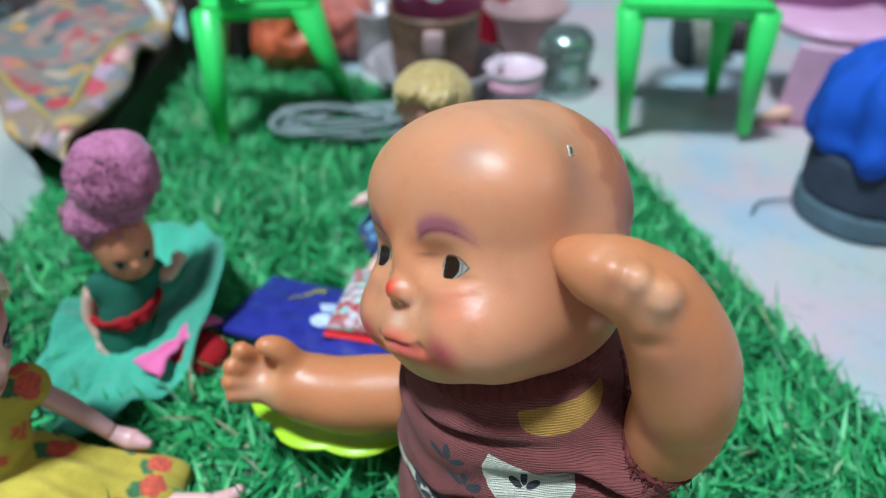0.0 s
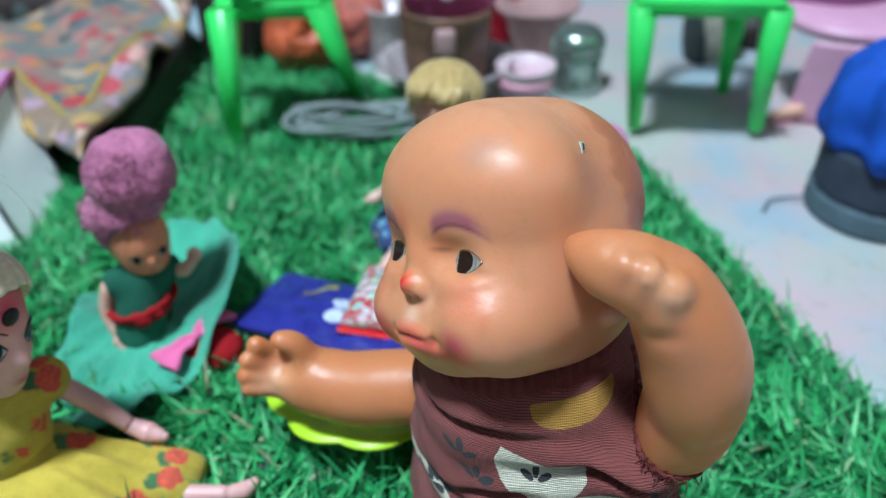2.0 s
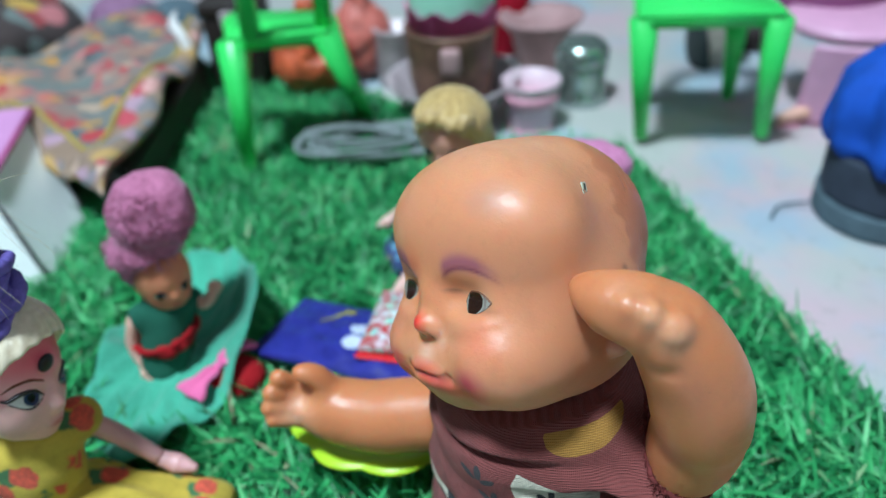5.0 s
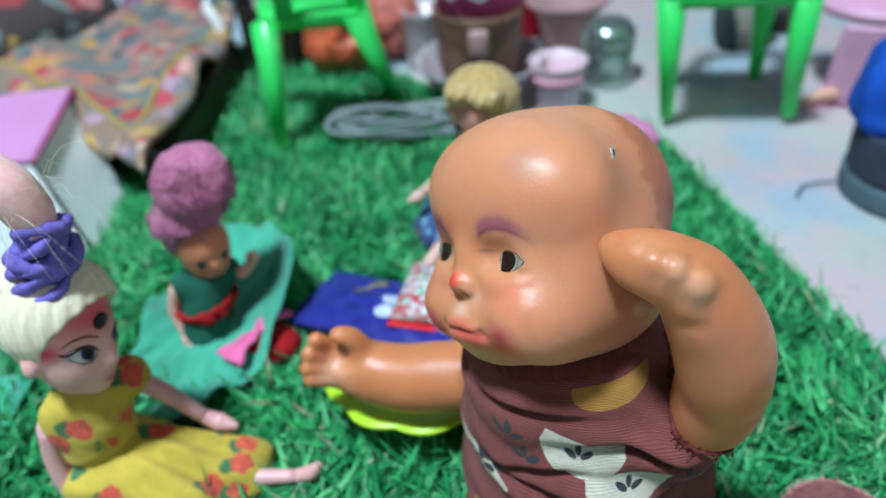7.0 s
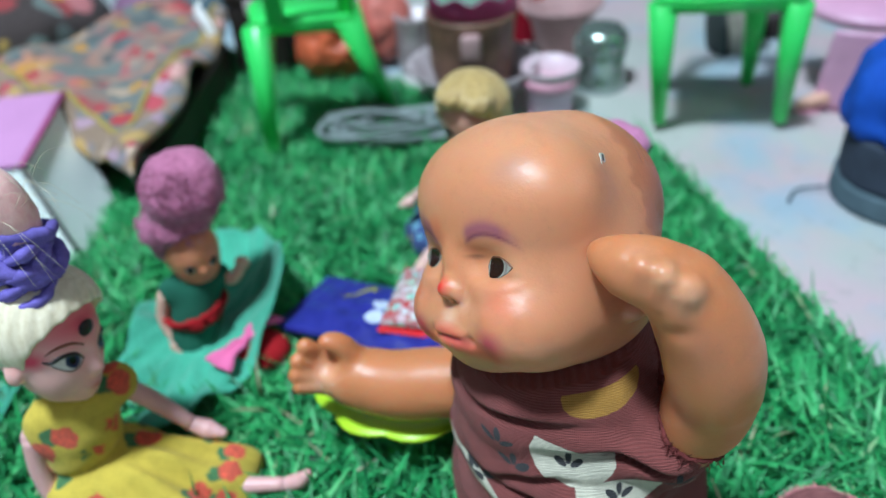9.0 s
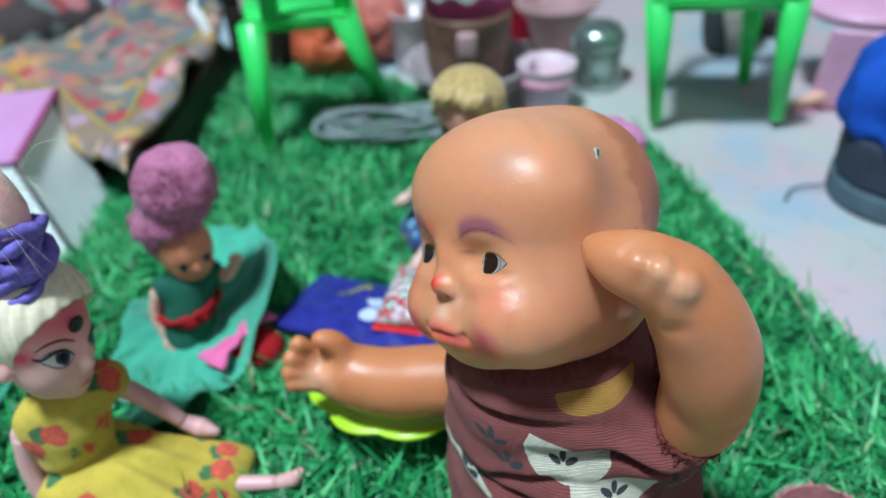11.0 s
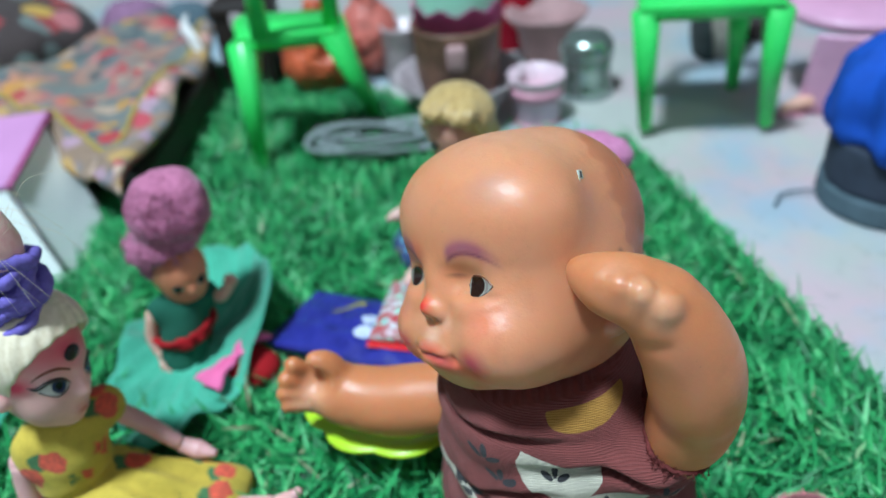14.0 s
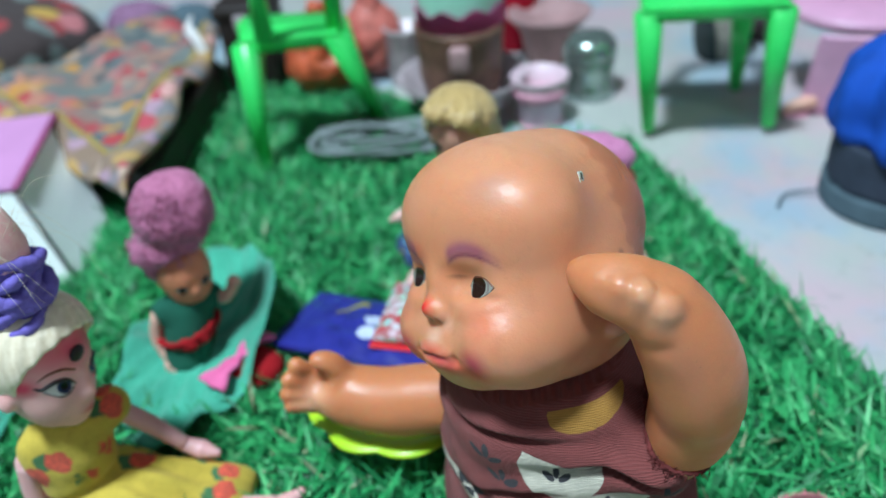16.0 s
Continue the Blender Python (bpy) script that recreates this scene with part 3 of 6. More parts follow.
def grass(count=125000):
    """All blades of the mat, as one mesh: each a bent, tapered strip."""
    rng = np.random.RandomState(4)
    x = rng.uniform(-0.62, 0.31, count * 3)
    y = 0.10 + 0.72 * rng.uniform(0, 1, count * 3) ** 1.15
    keep = inside(x, y, MAT_EDGE) & (rng.uniform(0, 1, count * 3) < np.clip(1.25 - 0.9 * (y - 0.2) - 0.8 * np.clip(-0.28 - x, 0, 1), 0.3, 1))
    x, y = x[keep][:count], y[keep][:count]
    n = len(x)
    near = np.clip(1.3 - 2.2 * (y - 0.15), 0.45, 1)
    tall = rng.uniform(0.014, 0.026, n) + 0.010 * rng.uniform(0, 1, n) ** 3
    tall = tall * (0.85 + 0.35 * near)
    for cx, cy, rx, ry in PRESSED:
        d = ((x - cx) / rx) ** 2 + ((y - cy) / ry) ** 2
        tall = np.where(d < 1, tall * 0.45, tall)
    width = rng.uniform(0.0011, 0.0023, n) * (0.75 + 0.25 * near)
    patch = np.sin(x * 31 + 1.3) * np.cos(y * 27 + 0.4) + np.sin(x * 67 + y * 53)
    turn = rng.uniform(0, 2 * np.pi, n) * 0.75 + patch * 1.1
    lean = np.clip(rng.normal(1.08, 0.30, n), 0.1, 1.5)
    bend = rng.uniform(0.1, 0.8, n)
    ux, uy = np.cos(turn), np.sin(turn)
    sx, sy = -uy, ux
    roll = rng.uniform(-0.6, 0.6, n)
    reach = tall * np.sin(np.minimum(lean + 0.5 * bend, 1.57))
    tall = np.where(inside(x + ux * reach, y + uy * reach, MAT_EDGE), tall, tall * 0.3)
    verts = np.empty((n, 7, 3))
    px, pz = np.zeros(n), np.zeros(n)
    for k, (f, w) in enumerate(((0.0, 0.8), (0.38, 1.0), (0.72, 0.8), (1.0, 0.0))):
        if k:
            a = lean + bend * f
            seg = tall * (f - (0.0, 0.38, 0.72)[k - 1])
            px, pz = px + seg * np.sin(a), pz + seg * np.cos(a)
        cx, cy, cz = x + ux * px, y + uy * px, np.maximum(pz, 0.0004 + 0.0015 * f)
        if k < 3:
            for side, slot in ((-1, 2 * k), (1, 2 * k + 1)):
                h = width * w * side / 2
                verts[:, slot] = np.stack([cx + sx * h, cy + sy * h, cz + roll * h], 1)
        else:
            verts[:, 6] = np.stack([cx, cy, cz], 1)
    faces = np.array([(0, 1, 3, 2), (2, 3, 5, 4), (4, 5, 6, 6)])
    base = 7 * np.arange(n)[:, None]
    quads = np.concatenate([(base + faces[k][None, :]) for k in (0, 1)], 0)
    tris = base + faces[2][None, :3]
    me = bpy.data.meshes.new("grass")
    loops = np.concatenate([quads.ravel(), tris.ravel()])
    me.vertices.add(7 * n)
    me.vertices.foreach_set("co", verts.ravel())
    me.loops.add(len(loops))
    me.loops.foreach_set("vertex_index", loops.astype(np.int32))
    me.polygons.add(len(quads) + len(tris))
    starts = np.concatenate([4 * np.arange(len(quads)), 4 * len(quads) + 3 * np.arange(len(tris))])
    me.polygons.foreach_set("loop_start", starts.astype(np.int32))
    me.update(calc_edges=True)
    tone = np.clip(rng.beta(1.9, 2.5, n) + 0.12 * patch * 0.5, 0, 0.97)
    tone = np.where(rng.uniform(0, 1, n) < 0.012 + 0.05 * np.exp(-((x + 0.075) / 0.02) ** 2 - ((y - 0.285) / 0.02) ** 2), 1.0, tone)
    at = me.attributes.new("tone", "FLOAT", "POINT")
    at.data.foreach_set("value", np.repeat(tone, 7))
    me.materials.append(blade_mat)
    me.shade_smooth()
    tagged(new("grass", me), "bright green artificial grass blades of uneven lean", "grass", kind="stuff")


grass_mat()
grass()


# ---- the dolls ----
def turned(forward, tilt=0.0, lean=0.0):
    """Axes of a head: x to the face, y to its left, z up; forward is a compass angle in degrees, tilt lifts the face, lean tips it to its left."""
    return Matrix.Rotation(radians(forward), 4, "Z") @ Matrix.Rotation(radians(-tilt), 4, "Y") @ Matrix.Rotation(radians(-lean), 4, "X")


def baby_doll():
    """The large bald vinyl baby in a printed maroon dress."""
    fig = Figure((0.0475, 0.262, 0.0))
    head = Matrix.Translation((0.0343, 0.2706, 0.1298)) @ turned(214.3, 15.0, -24.7)

    def head_field(p):
        q = p.copy()
        q[..., 1] = np.abs(q[..., 1])
        d = d_ball(p, (-0.0086, 0, 0.0148), (0.0412, 0.0300, 0.0358))
        d = join(d, d_ball(p, (0.0162, 0, 0.0220), (0.0264, 0.0393, 0.0261)), 0.012)
        d = join(d, d_ball(p, (-0.0013, 0, -0.0120), (0.0375, 0.0366, 0.0270)), 0.012)
        d = join(d, d_ball(q, (0.0226, 0.0182, -0.0154), (0.0210, 0.0179, 0.0168)), 0.010)
        d = join(d, d_ball(p, (0.0313, 0, -0.0279), (0.0066, 0.0119, 0.0062)), 0.009)
        d = join(d, d_ball(p, (0.0388, 0, -0.0188), (0.0056, 0.0112, 0.0080)), 0.007)
        d = join(d, d_ball(p, (0.0030, 0, 0.0030), (0.0340, 0.0384, 0.0250)), 0.012)
        # sockets, brow ridge and the fold under each eye
        d = carve(d, d_ball(q, (0.0430, 0.0150, 0.0046), (0.0068, 0.0085, 0.0040)), 0.006)
        d = join(d, d_ball(q, (0.0345, 0.0155, -0.0042), (0.0050, 0.0075, 0.0022)), 0.004)
        # nose: bridge, tip and wings
        d = join(d, d_ball(p, (0.0365, 0, 0.0010), (0.0050, 0.0050, 0.0090)), 0.006)
        d = join(d, d_ball(p, (0.0416, 0, -0.0042), (0.0050, 0.0040, 0.0034)), 0.0036)
        d = join(d, d_ball(q, (0.0408, 0.0036, -0.0058), (0.0032, 0.0020, 0.0022)), 0.0024)
        d = carve(d, d_ball(q, (0.0442, 0.0022, -0.0082), (0.0026, 0.0013, 0.0013)), 0.0008)
        d = carve(d, d_ball(p, (0.0472, 0, -0.0128), (0.0018, 0.0015, 0.0030)), 0.002)
        # lips, full and slightly pouting, corners drawn down
        bow = p.copy()
        bow[..., 2] += 7 * p[..., 1] ** 2
        d = join(d, d_ball(bow, (0.0434, 0, -0.0183), (0.0024, 0.0080, 0.0018)), 0.0026)
        d = join(d, d_ball(bow, (0.0426, 0, -0.0220), (0.0026, 0.0068, 0.0020)), 0.0026)
        d = carve(d, d_ball(bow, (0.0470, 0, -0.0199), (0.0034, 0.0090, 0.0004)), 0.0014)
        d = carve(d, d_ball(q, (0.0446, 0.0104, -0.0206), (0.0024, 0.0014, 0.0016)), 0.0022)
        # ear with a hollow and a round lobe
        ear = d_ball(q, (-0.0080, 0.0372, -0.0060), (0.0075, 0.0050, 0.0115))
        ear = carve(ear, d_ball(q, (-0.0062, 0.0420, -0.0050), (0.0042, 0.0030, 0.0072)), 0.002)
        d = join(d, ear, 0.003)
        d = join(d, d_ball(q, (-0.0020, 0.0362, -0.0145), (0.0042, 0.0046, 0.0042)), 0.0016)
        # moulded hair strokes over the back of the scalp, behind a raised hairline
        back = np.clip((-0.014 - p[..., 0]) / 0.008, 0, 1) * np.clip((p[..., 2] + 0.014) / 0.01, 0, 1)
        strand = np.sin(1700 * p[..., 0] + 900 * p[..., 2] + 5 * np.sin(150 * p[..., 2] + 210 * p[..., 1]) + 3 * np.sin(420 * p[..., 2] - 260 * p[..., 0] + 1.0))
        rim = np.exp(-((p[..., 0] + 0.0145 + 0.0016 * np.sin(420 * p[..., 2]) + 0.0012 * np.sin(900 * p[..., 2] + 1)) / 0.0011) ** 2) * np.clip((p[..., 2] + 0.006) / 0.006, 0, 1)
        return d + 0.00012 * waves(p, 260, 3) - 0.00016 * rim + 0.00034 * back * np.clip(strand, -0.2, 1) * np.clip(waves(p, 330, 44) * 4 + 0.8, 0, 1)

    plum, red = lin(136, 56, 100), lin(222, 52, 44)

    def head_paint(v):
        q = v.copy()
        q[:, 1] = np.abs(q[:, 1])
        bow = v.copy()
        bow[:, 2] += 7 * v[:, 1] ** 2
        rosy = lin(180, 106, 74)
        col = tint(v, SKIN_BABY, [((0.036, 0.0, 0.010), (0.010, 0.014, 0.020), lin(226, 132, 80), 0.5),
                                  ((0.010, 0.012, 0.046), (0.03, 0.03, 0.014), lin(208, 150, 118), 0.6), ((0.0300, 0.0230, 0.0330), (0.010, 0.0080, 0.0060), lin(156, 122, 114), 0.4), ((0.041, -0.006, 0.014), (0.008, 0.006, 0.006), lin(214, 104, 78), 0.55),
                                  ((0.0440, 0.0, -0.0135), (0.006, 0.0052, 0.0034), lin(224, 178, 152), 0.85), ((0.0440, 0.0065, -0.0085), (0.006, 0.0036, 0.0036), lin(228, 176, 152), 0.55),
                                  ((0.0474, -0.0004, -0.0030), (0.0055, 0.0046, 0.0044), red, 1.0), ((0.0478, 0.0004, -0.0066), (0.003, 0.0018, 0.0010), lin(222, 200, 186), 0.8)])
        # darker worn scalp behind the hairline
        edge = v[:, 0] + 0.0120 + 0.0016 * np.sin(420 * v[:, 2]) + 0.0012 * np.sin(900 * v[:, 2] + 1)
        w = (0.80 * np.clip(-edge / 0.0065 + 0.1, 0, 1) * np.clip((v[:, 2] + 0.012) / 0.008, 0, 1))[:, None]
        col = col * (1 - w) + np.array(rosy) * w
        # rouge on lips, chin and cheeks
        for spot, r, paint, s in (((0.043, 0, -0.0190), (0.009, 0.0094, 0.0033), lin(208, 72, 66), 0.75), ((0.043, 0.006, -0.0222), (0.009, 0.0070, 0.0034), lin(204, 70, 70), 0.7)):
            d = np.sqrt((((bow - np.array(spot)) / np.array(r)) ** 2).sum(-1))
            w = s * np.clip(1.3 - d, 0, 1)[:, None] ** 0.8
            col = col * (1 - w) + np.array(paint) * w
        line = np.exp(-((bow[:, 2] + 0.0199) / 0.0007) ** 2) * np.clip((0.0092 - np.abs(v[:, 1])) / 0.004, 0, 1) * (v[:, 0] > 0.035) * 0.55
        col = col * (1 - line[:, None]) + np.array(lin(120, 26, 62)) * line[:, None]
        # rouge, dark eye and ear marks; nostril shade is painted into the hollows
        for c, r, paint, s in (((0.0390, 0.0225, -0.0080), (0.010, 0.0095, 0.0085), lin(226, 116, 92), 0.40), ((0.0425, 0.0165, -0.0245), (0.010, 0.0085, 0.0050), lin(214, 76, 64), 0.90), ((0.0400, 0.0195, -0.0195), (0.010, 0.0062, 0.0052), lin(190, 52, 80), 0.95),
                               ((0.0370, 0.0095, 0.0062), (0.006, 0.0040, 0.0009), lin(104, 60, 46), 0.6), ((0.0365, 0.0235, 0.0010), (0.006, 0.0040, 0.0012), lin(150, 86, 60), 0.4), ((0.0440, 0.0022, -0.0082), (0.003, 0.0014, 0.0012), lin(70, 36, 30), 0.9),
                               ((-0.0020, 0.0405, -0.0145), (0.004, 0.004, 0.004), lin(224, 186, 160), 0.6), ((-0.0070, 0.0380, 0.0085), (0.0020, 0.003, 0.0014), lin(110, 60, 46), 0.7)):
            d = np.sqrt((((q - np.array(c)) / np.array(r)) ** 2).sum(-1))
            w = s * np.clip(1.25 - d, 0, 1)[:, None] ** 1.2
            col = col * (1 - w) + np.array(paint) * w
        # arched brow: a fine dark stroke under a smudged plum one
        arch = q[:, 2] - 0.0146 + 46 * (q[:, 1] - 0.0166) ** 2
        span = np.clip((q[:, 1] - 0.0075) / 0.003, 0, 1) * np.clip((0.0275 - q[:, 1]) / 0.006, 0, 1) * (v[:, 0] > 0.02)
        for paint, off, wide, s in ((plum, 0.0014, 0.0025, 0.72), (lin(112, 36, 70), -0.0006, 0.0008, 0.8)):
            w = (s * span * np.exp(-((arch - off) / wide) ** 2))[:, None]
            col = col * (1 - w) + np.array(paint) * w
        strand = np.sin(1700 * v[:, 0] + 900 * v[:, 2] + 5 * np.sin(150 * v[:, 2] + 210 * v[:, 1]) + 3 * np.sin(420 * v[:, 2] - 260 * v[:, 0] + 1.0))
        w = (0.34 * np.clip((-0.014 - v[:, 0]) / 0.008, 0, 1) * np.clip(v[:, 2] / 0.01 + 1.4, 0, 1) * np.clip(strand, 0, 1) * np.clip(waves(v, 330, 44) * 4 + 0.7, 0, 1))[:, None]
        col = col * (1 - w) + np.array(lin(124, 68, 54)) * w
        blot = (0.30 * np.clip(waves(v, 110, 61) - 0.15, 0, 1))[:, None]
        return col * (1 - blot) + np.array(lin(172, 108, 82)) * blot

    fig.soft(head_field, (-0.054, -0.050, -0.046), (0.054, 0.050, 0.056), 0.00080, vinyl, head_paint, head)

    # eyes inlaid in the sockets: a pale almond, a large dark ringed iris near the nose
    def almond(p):
        y, z = np.abs(p[..., 1]) - 0.0178, p[..., 2] - 0.0034
        wide = np.where(y < 0, 0.0046, 0.0064)
        return y, z, wide, 0.0034 * (1 - np.clip(np.abs(y) / wide, 0, 1.4) ** np.where(y < 0, 3.0, 2.2))

    def eye_field(p):
        y, z, wide, tall = almond(p)
        rim = np.maximum(np.abs(z) - tall, np.abs(y) - wide) * 0.6
        return np.maximum(head_field(p) - 0.00020, rim)

    def eye_paint(v):
        y, z, wide, tall = almond(v)
        gap = tall - np.abs(z)
        d = np.sqrt(((y + 0.0001) / 0.0033) ** 2 + (z / 0.0036) ** 2)
        col = np.where((d < 1.0)[:, None], np.array(lin(40, 22, 15)), np.array(lin(146, 142, 132)))
        col = np.where(((d >= 1.16) & (d < 1.44))[:, None], np.array(lin(126, 116, 108)), col)
        return np.where(((gap < 0.00050) & (z > -0.001))[:, None], np.array(lin(120, 74, 54)), col)

    for s in (-1, 1):
        fig.soft(eye_field, (0.024, min(s * 0.0125, s * 0.0250), -0.0012), (0.044, max(s * 0.0125, s * 0.0250), 0.0078), 0.0003, eye_gloss, eye_paint, head)

    # a chip in the scalp, pale and torn, with a dark slit
    CHIP, CHIP_AXES = np.array((0.0008, 0.0303, 0.0340)), np.array(((-0.7947, 0.5972, -0.109), (-0.1587, -0.0311, 0.9868)))

    def chip_field(p):
        o = p - CHIP
        r = np.sqrt((o @ CHIP_AXES[0] / 0.0011) ** 2 + (o @ CHIP_AXES[1] / 0.0017) ** 2)
        return np.maximum(head_field(p) - 0.0003, 0.0010 * (r - 1 + 0.75 * waves(p, 1500, 7)))

    def chip_paint(v):
        o = v - CHIP
        slit = np.abs(o @ CHIP_AXES[0] - 0.0001) < 0.0004
        return np.where((slit & (np.abs(o @ CHIP_AXES[1]) < 0.0011))[:, None], np.array(lin(40, 26, 22)), np.array(lin(206, 190, 174)))

    fig.soft(chip_field, CHIP - np.array((0.0042, 0.0062, 0.0042)), CHIP + np.array((0.0042, 0.0062, 0.0042)), 0.0003, vinyl, chip_paint, head)

    # dress over the trunk and the thighs, with a gathered waist
    def dress_field(p):
        d = d_limb(p, (0.0470, 0.2600, 0.026), (0.0405, 0.2623, 0.0760), 0.0540, 0.0425)
        d = join(d, d_limb(p, (0.043, 0.245, 0.016), (-0.0035, 0.226, 0.008), 0.020, 0.0140), 0.012)
        d = join(d, d_limb(p, (0.048, 0.285, 0.016), (0.008, 0.280, 0.006), 0.020, 0.0100), 0.012)
        d = join(d, d_ball(p, (0.0760, 0.2330, 0.0760), (0.0180, 0.0170, 0.0170)), 0.010)
        d = join(d, d_ball(p, (0.0200, 0.2800, 0.062), (0.016, 0.014, 0.018)), 0.012)
        slack = np.clip(1 - np.abs(p[..., 2] - 0.050) / 0.05, 0, 1)
        for z0, tilt, bow, deep, mid, wide in ((0.093, 0.14, 30, 0.0018, 0.018, 0.020), (0.080, -0.10, 48, 0.0026, 0.060, 0.020), (0.071, 0.22, 55, 0.0018, 0.024, 0.016), (0.057, -0.05, 40, 0.0030, 0.045, 0.030), (0.040, 0.08, 60, 0.0022, 0.060, 0.02)):
            s = p[..., 2] - z0 - tilt * (p[..., 0] - 0.05) - 0.0020 * np.sin(bow * 3 * (p[..., 0] + 0.6 * p[..., 1]))
            fade = np.exp(-((p[..., 0] - mid) / wide) ** 2)
            d = d + 2.3 * fade * (deep * np.exp(-(s / 0.0018) ** 2) - 0.6 * deep * np.exp(-((s - 0.0042) / 0.0032) ** 2))
        d = d + 0.0030 * waves(p * np.array((1.0, 1.0, 2.2)), 150, 11) * (0.35 + slack) + 0.0022 * np.exp(-((p[..., 2] - 0.043) / 0.005) ** 2) + 0.0004 * np.sin(p[..., 2] * 420 + 60 * p[..., 0]) * slack
        d = np.maximum(d, p[..., 2] - 0.1060 - 0.16 * (p[..., 0] - 0.05))
        return np.maximum(d, 0.002 - p[..., 2])

    fig.soft(dress_field, (-0.032, 0.190, -0.002), (0.110, 0.318, 0.122), 0.0011, maroon_cotton)

    # knuckle highlights and crease shade are painted into the arm's colour
    knuckle_shine, crease_shade = lin(222, 172, 138), lin(186, 112, 82)
    skin = lambda v: tint(v, ARM_BABY, [((0.0664, 0.2120, 0.1590), (0.006, 0.006, 0.007), knuckle_shine, 0.65), ((0.0606, 0.2150, 0.1640), (0.005, 0.006, 0.005), knuckle_shine, 0.55), ((0.0530, 0.2210, 0.1680), (0.008, 0.008, 0.006), lin(206, 146, 112), 0.5), ((0.0720, 0.2160, 0.1060), (0.008, 0.012, 0.010), crease_shade, 0.5), ((0.070, 0.2140, 0.1380), (0.010, 0.010, 0.012), crease_shade, 0.35)])

    def chain(p, knots, radii, k):
        """A soft tube along a smooth line with a varying girth."""
        line = curve_points(knots, 3)
        thick = np.interp(np.linspace(0, len(knots) - 1, len(line)), range(len(knots)), radii)
        d = np.full(p.shape[:-1], 1.0)
        for a, b, ra, rb in zip(line, line[1:], thick, thick[1:]):
            d = join(d, d_limb(p, a, b, ra, rb), k)
        return d

    # raised near arm, sharply bent at the elbow, the curled hand touching the head before the ear
    def near_arm(p):
        upper = chain(p, [(0.0800, 0.2330, 0.0720), (0.0810, 0.2295, 0.0803), (0.0837, 0.2280, 0.0944), (0.0846, 0.2270, 0.1104)], (0.0080, 0.0092, 0.0128, 0.0138), 0.004)
        fore = chain(p, [(0.0830, 0.2235, 0.1135), (0.0800, 0.2238, 0.1290), (0.0742, 0.2241, 0.1419), (0.0683, 0.2251, 0.1523)], (0.0136, 0.0135, 0.0121, 0.0102), 0.004)
        hand = chain(p, [(0.0683, 0.2251, 0.1523), (0.0595, 0.2260, 0.1570), (0.0529, 0.2286, 0.1579), (0.0485, 0.2326, 0.1579), (0.0456, 0.2369, 0.1573)], (0.0096, 0.0094, 0.0076, 0.0048, 0.0016), 0.003)
        for c, fat in (((0.0664, 0.2172, 0.1584), 0.0054), ((0.0604, 0.2180, 0.1626), 0.0040), ((0.0553, 0.2206, 0.1632), 0.0036), ((0.0512, 0.2246, 0.1622), 0.0030)):
            a = np.array(c)
            hand = join(hand, d_limb(p, a, a + np.array((-0.0010, 0.0010, -0.0085)), fat, fat * 0.8), 0.0020)
        d = join(upper, fore, 0.0035)
        d = join(d, hand, 0.004)
        d = carve(d, d_limb(p, (0.0610, 0.2130, 0.1450), (0.0740, 0.2060, 0.1480), 0.0012, 0.0012), 0.004)
        return d + 0.00015 * waves(p, 300, 8)

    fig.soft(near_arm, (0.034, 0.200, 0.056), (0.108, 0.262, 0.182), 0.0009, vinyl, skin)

    # far arm stretched forward, plump, with an open palm and short curled fingers
    def far_arm(p):
        d = chain(p, [(0.0250, 0.2770, 0.0600), (0.0050, 0.2778, 0.0571), (-0.0138, 0.2802, 0.0540), (-0.0267, 0.2812, 0.0517), (-0.0396, 0.2839, 0.0519), (-0.0479, 0.2852, 0.0528)], (0.0139, 0.0139, 0.0140, 0.0137, 0.0126, 0.0118), 0.004)
        d = join(d, d_ball(p, (-0.0575, 0.2867, 0.0545), (0.0118, 0.0085, 0.0125)), 0.006)
        for a, b, ra, rb in (((-0.0610, 0.2888, 0.0624), (-0.0676, 0.2872, 0.0702), 0.0044, 0.0040), ((-0.0627, 0.2868, 0.0599), (-0.0709, 0.2834, 0.0655), 0.0044, 0.0039),
                             ((-0.0630, 0.2838, 0.0559), (-0.0719, 0.2800, 0.0604), 0.0042, 0.0037), ((-0.0624, 0.2812, 0.0524), (-0.0708, 0.2775, 0.0556), 0.0040, 0.0032)):
            d = join(d, d_limb(p, a, b, ra, rb), 0.0018)
        d = join(d, chain(p, [(-0.0476, 0.2874, 0.0600), (-0.0518, 0.2866, 0.0705), (-0.0572, 0.2854, 0.0745)], (0.0066, 0.0052, 0.0038), 0.002), 0.004)
        d = carve(d, d_ball(p, (-0.0590, 0.2790, 0.0665), (0.0060, 0.0070, 0.0060)), 0.004)
        return d + 0.00015 * waves(p, 300, 9)

    # light pink palm with its highlight painted in; finger hollow darkened as shade
    fig.soft(far_arm, (-0.080, 0.258, 0.034), (0.042, 0.300, 0.082), 0.0009, vinyl, lambda v: tint(v, ARM_BABY, [((-0.0600, 0.2800, 0.0560), (0.012, 0.009, 0.010), lin(228, 172, 140), 0.75), ((-0.064, 0.283, 0.066), (0.006, 0.006, 0.008), lin(176, 96, 66), 0.4)]))
    # frayed armhole: a rolled hem with loose threads
    rng = random.Random(5)
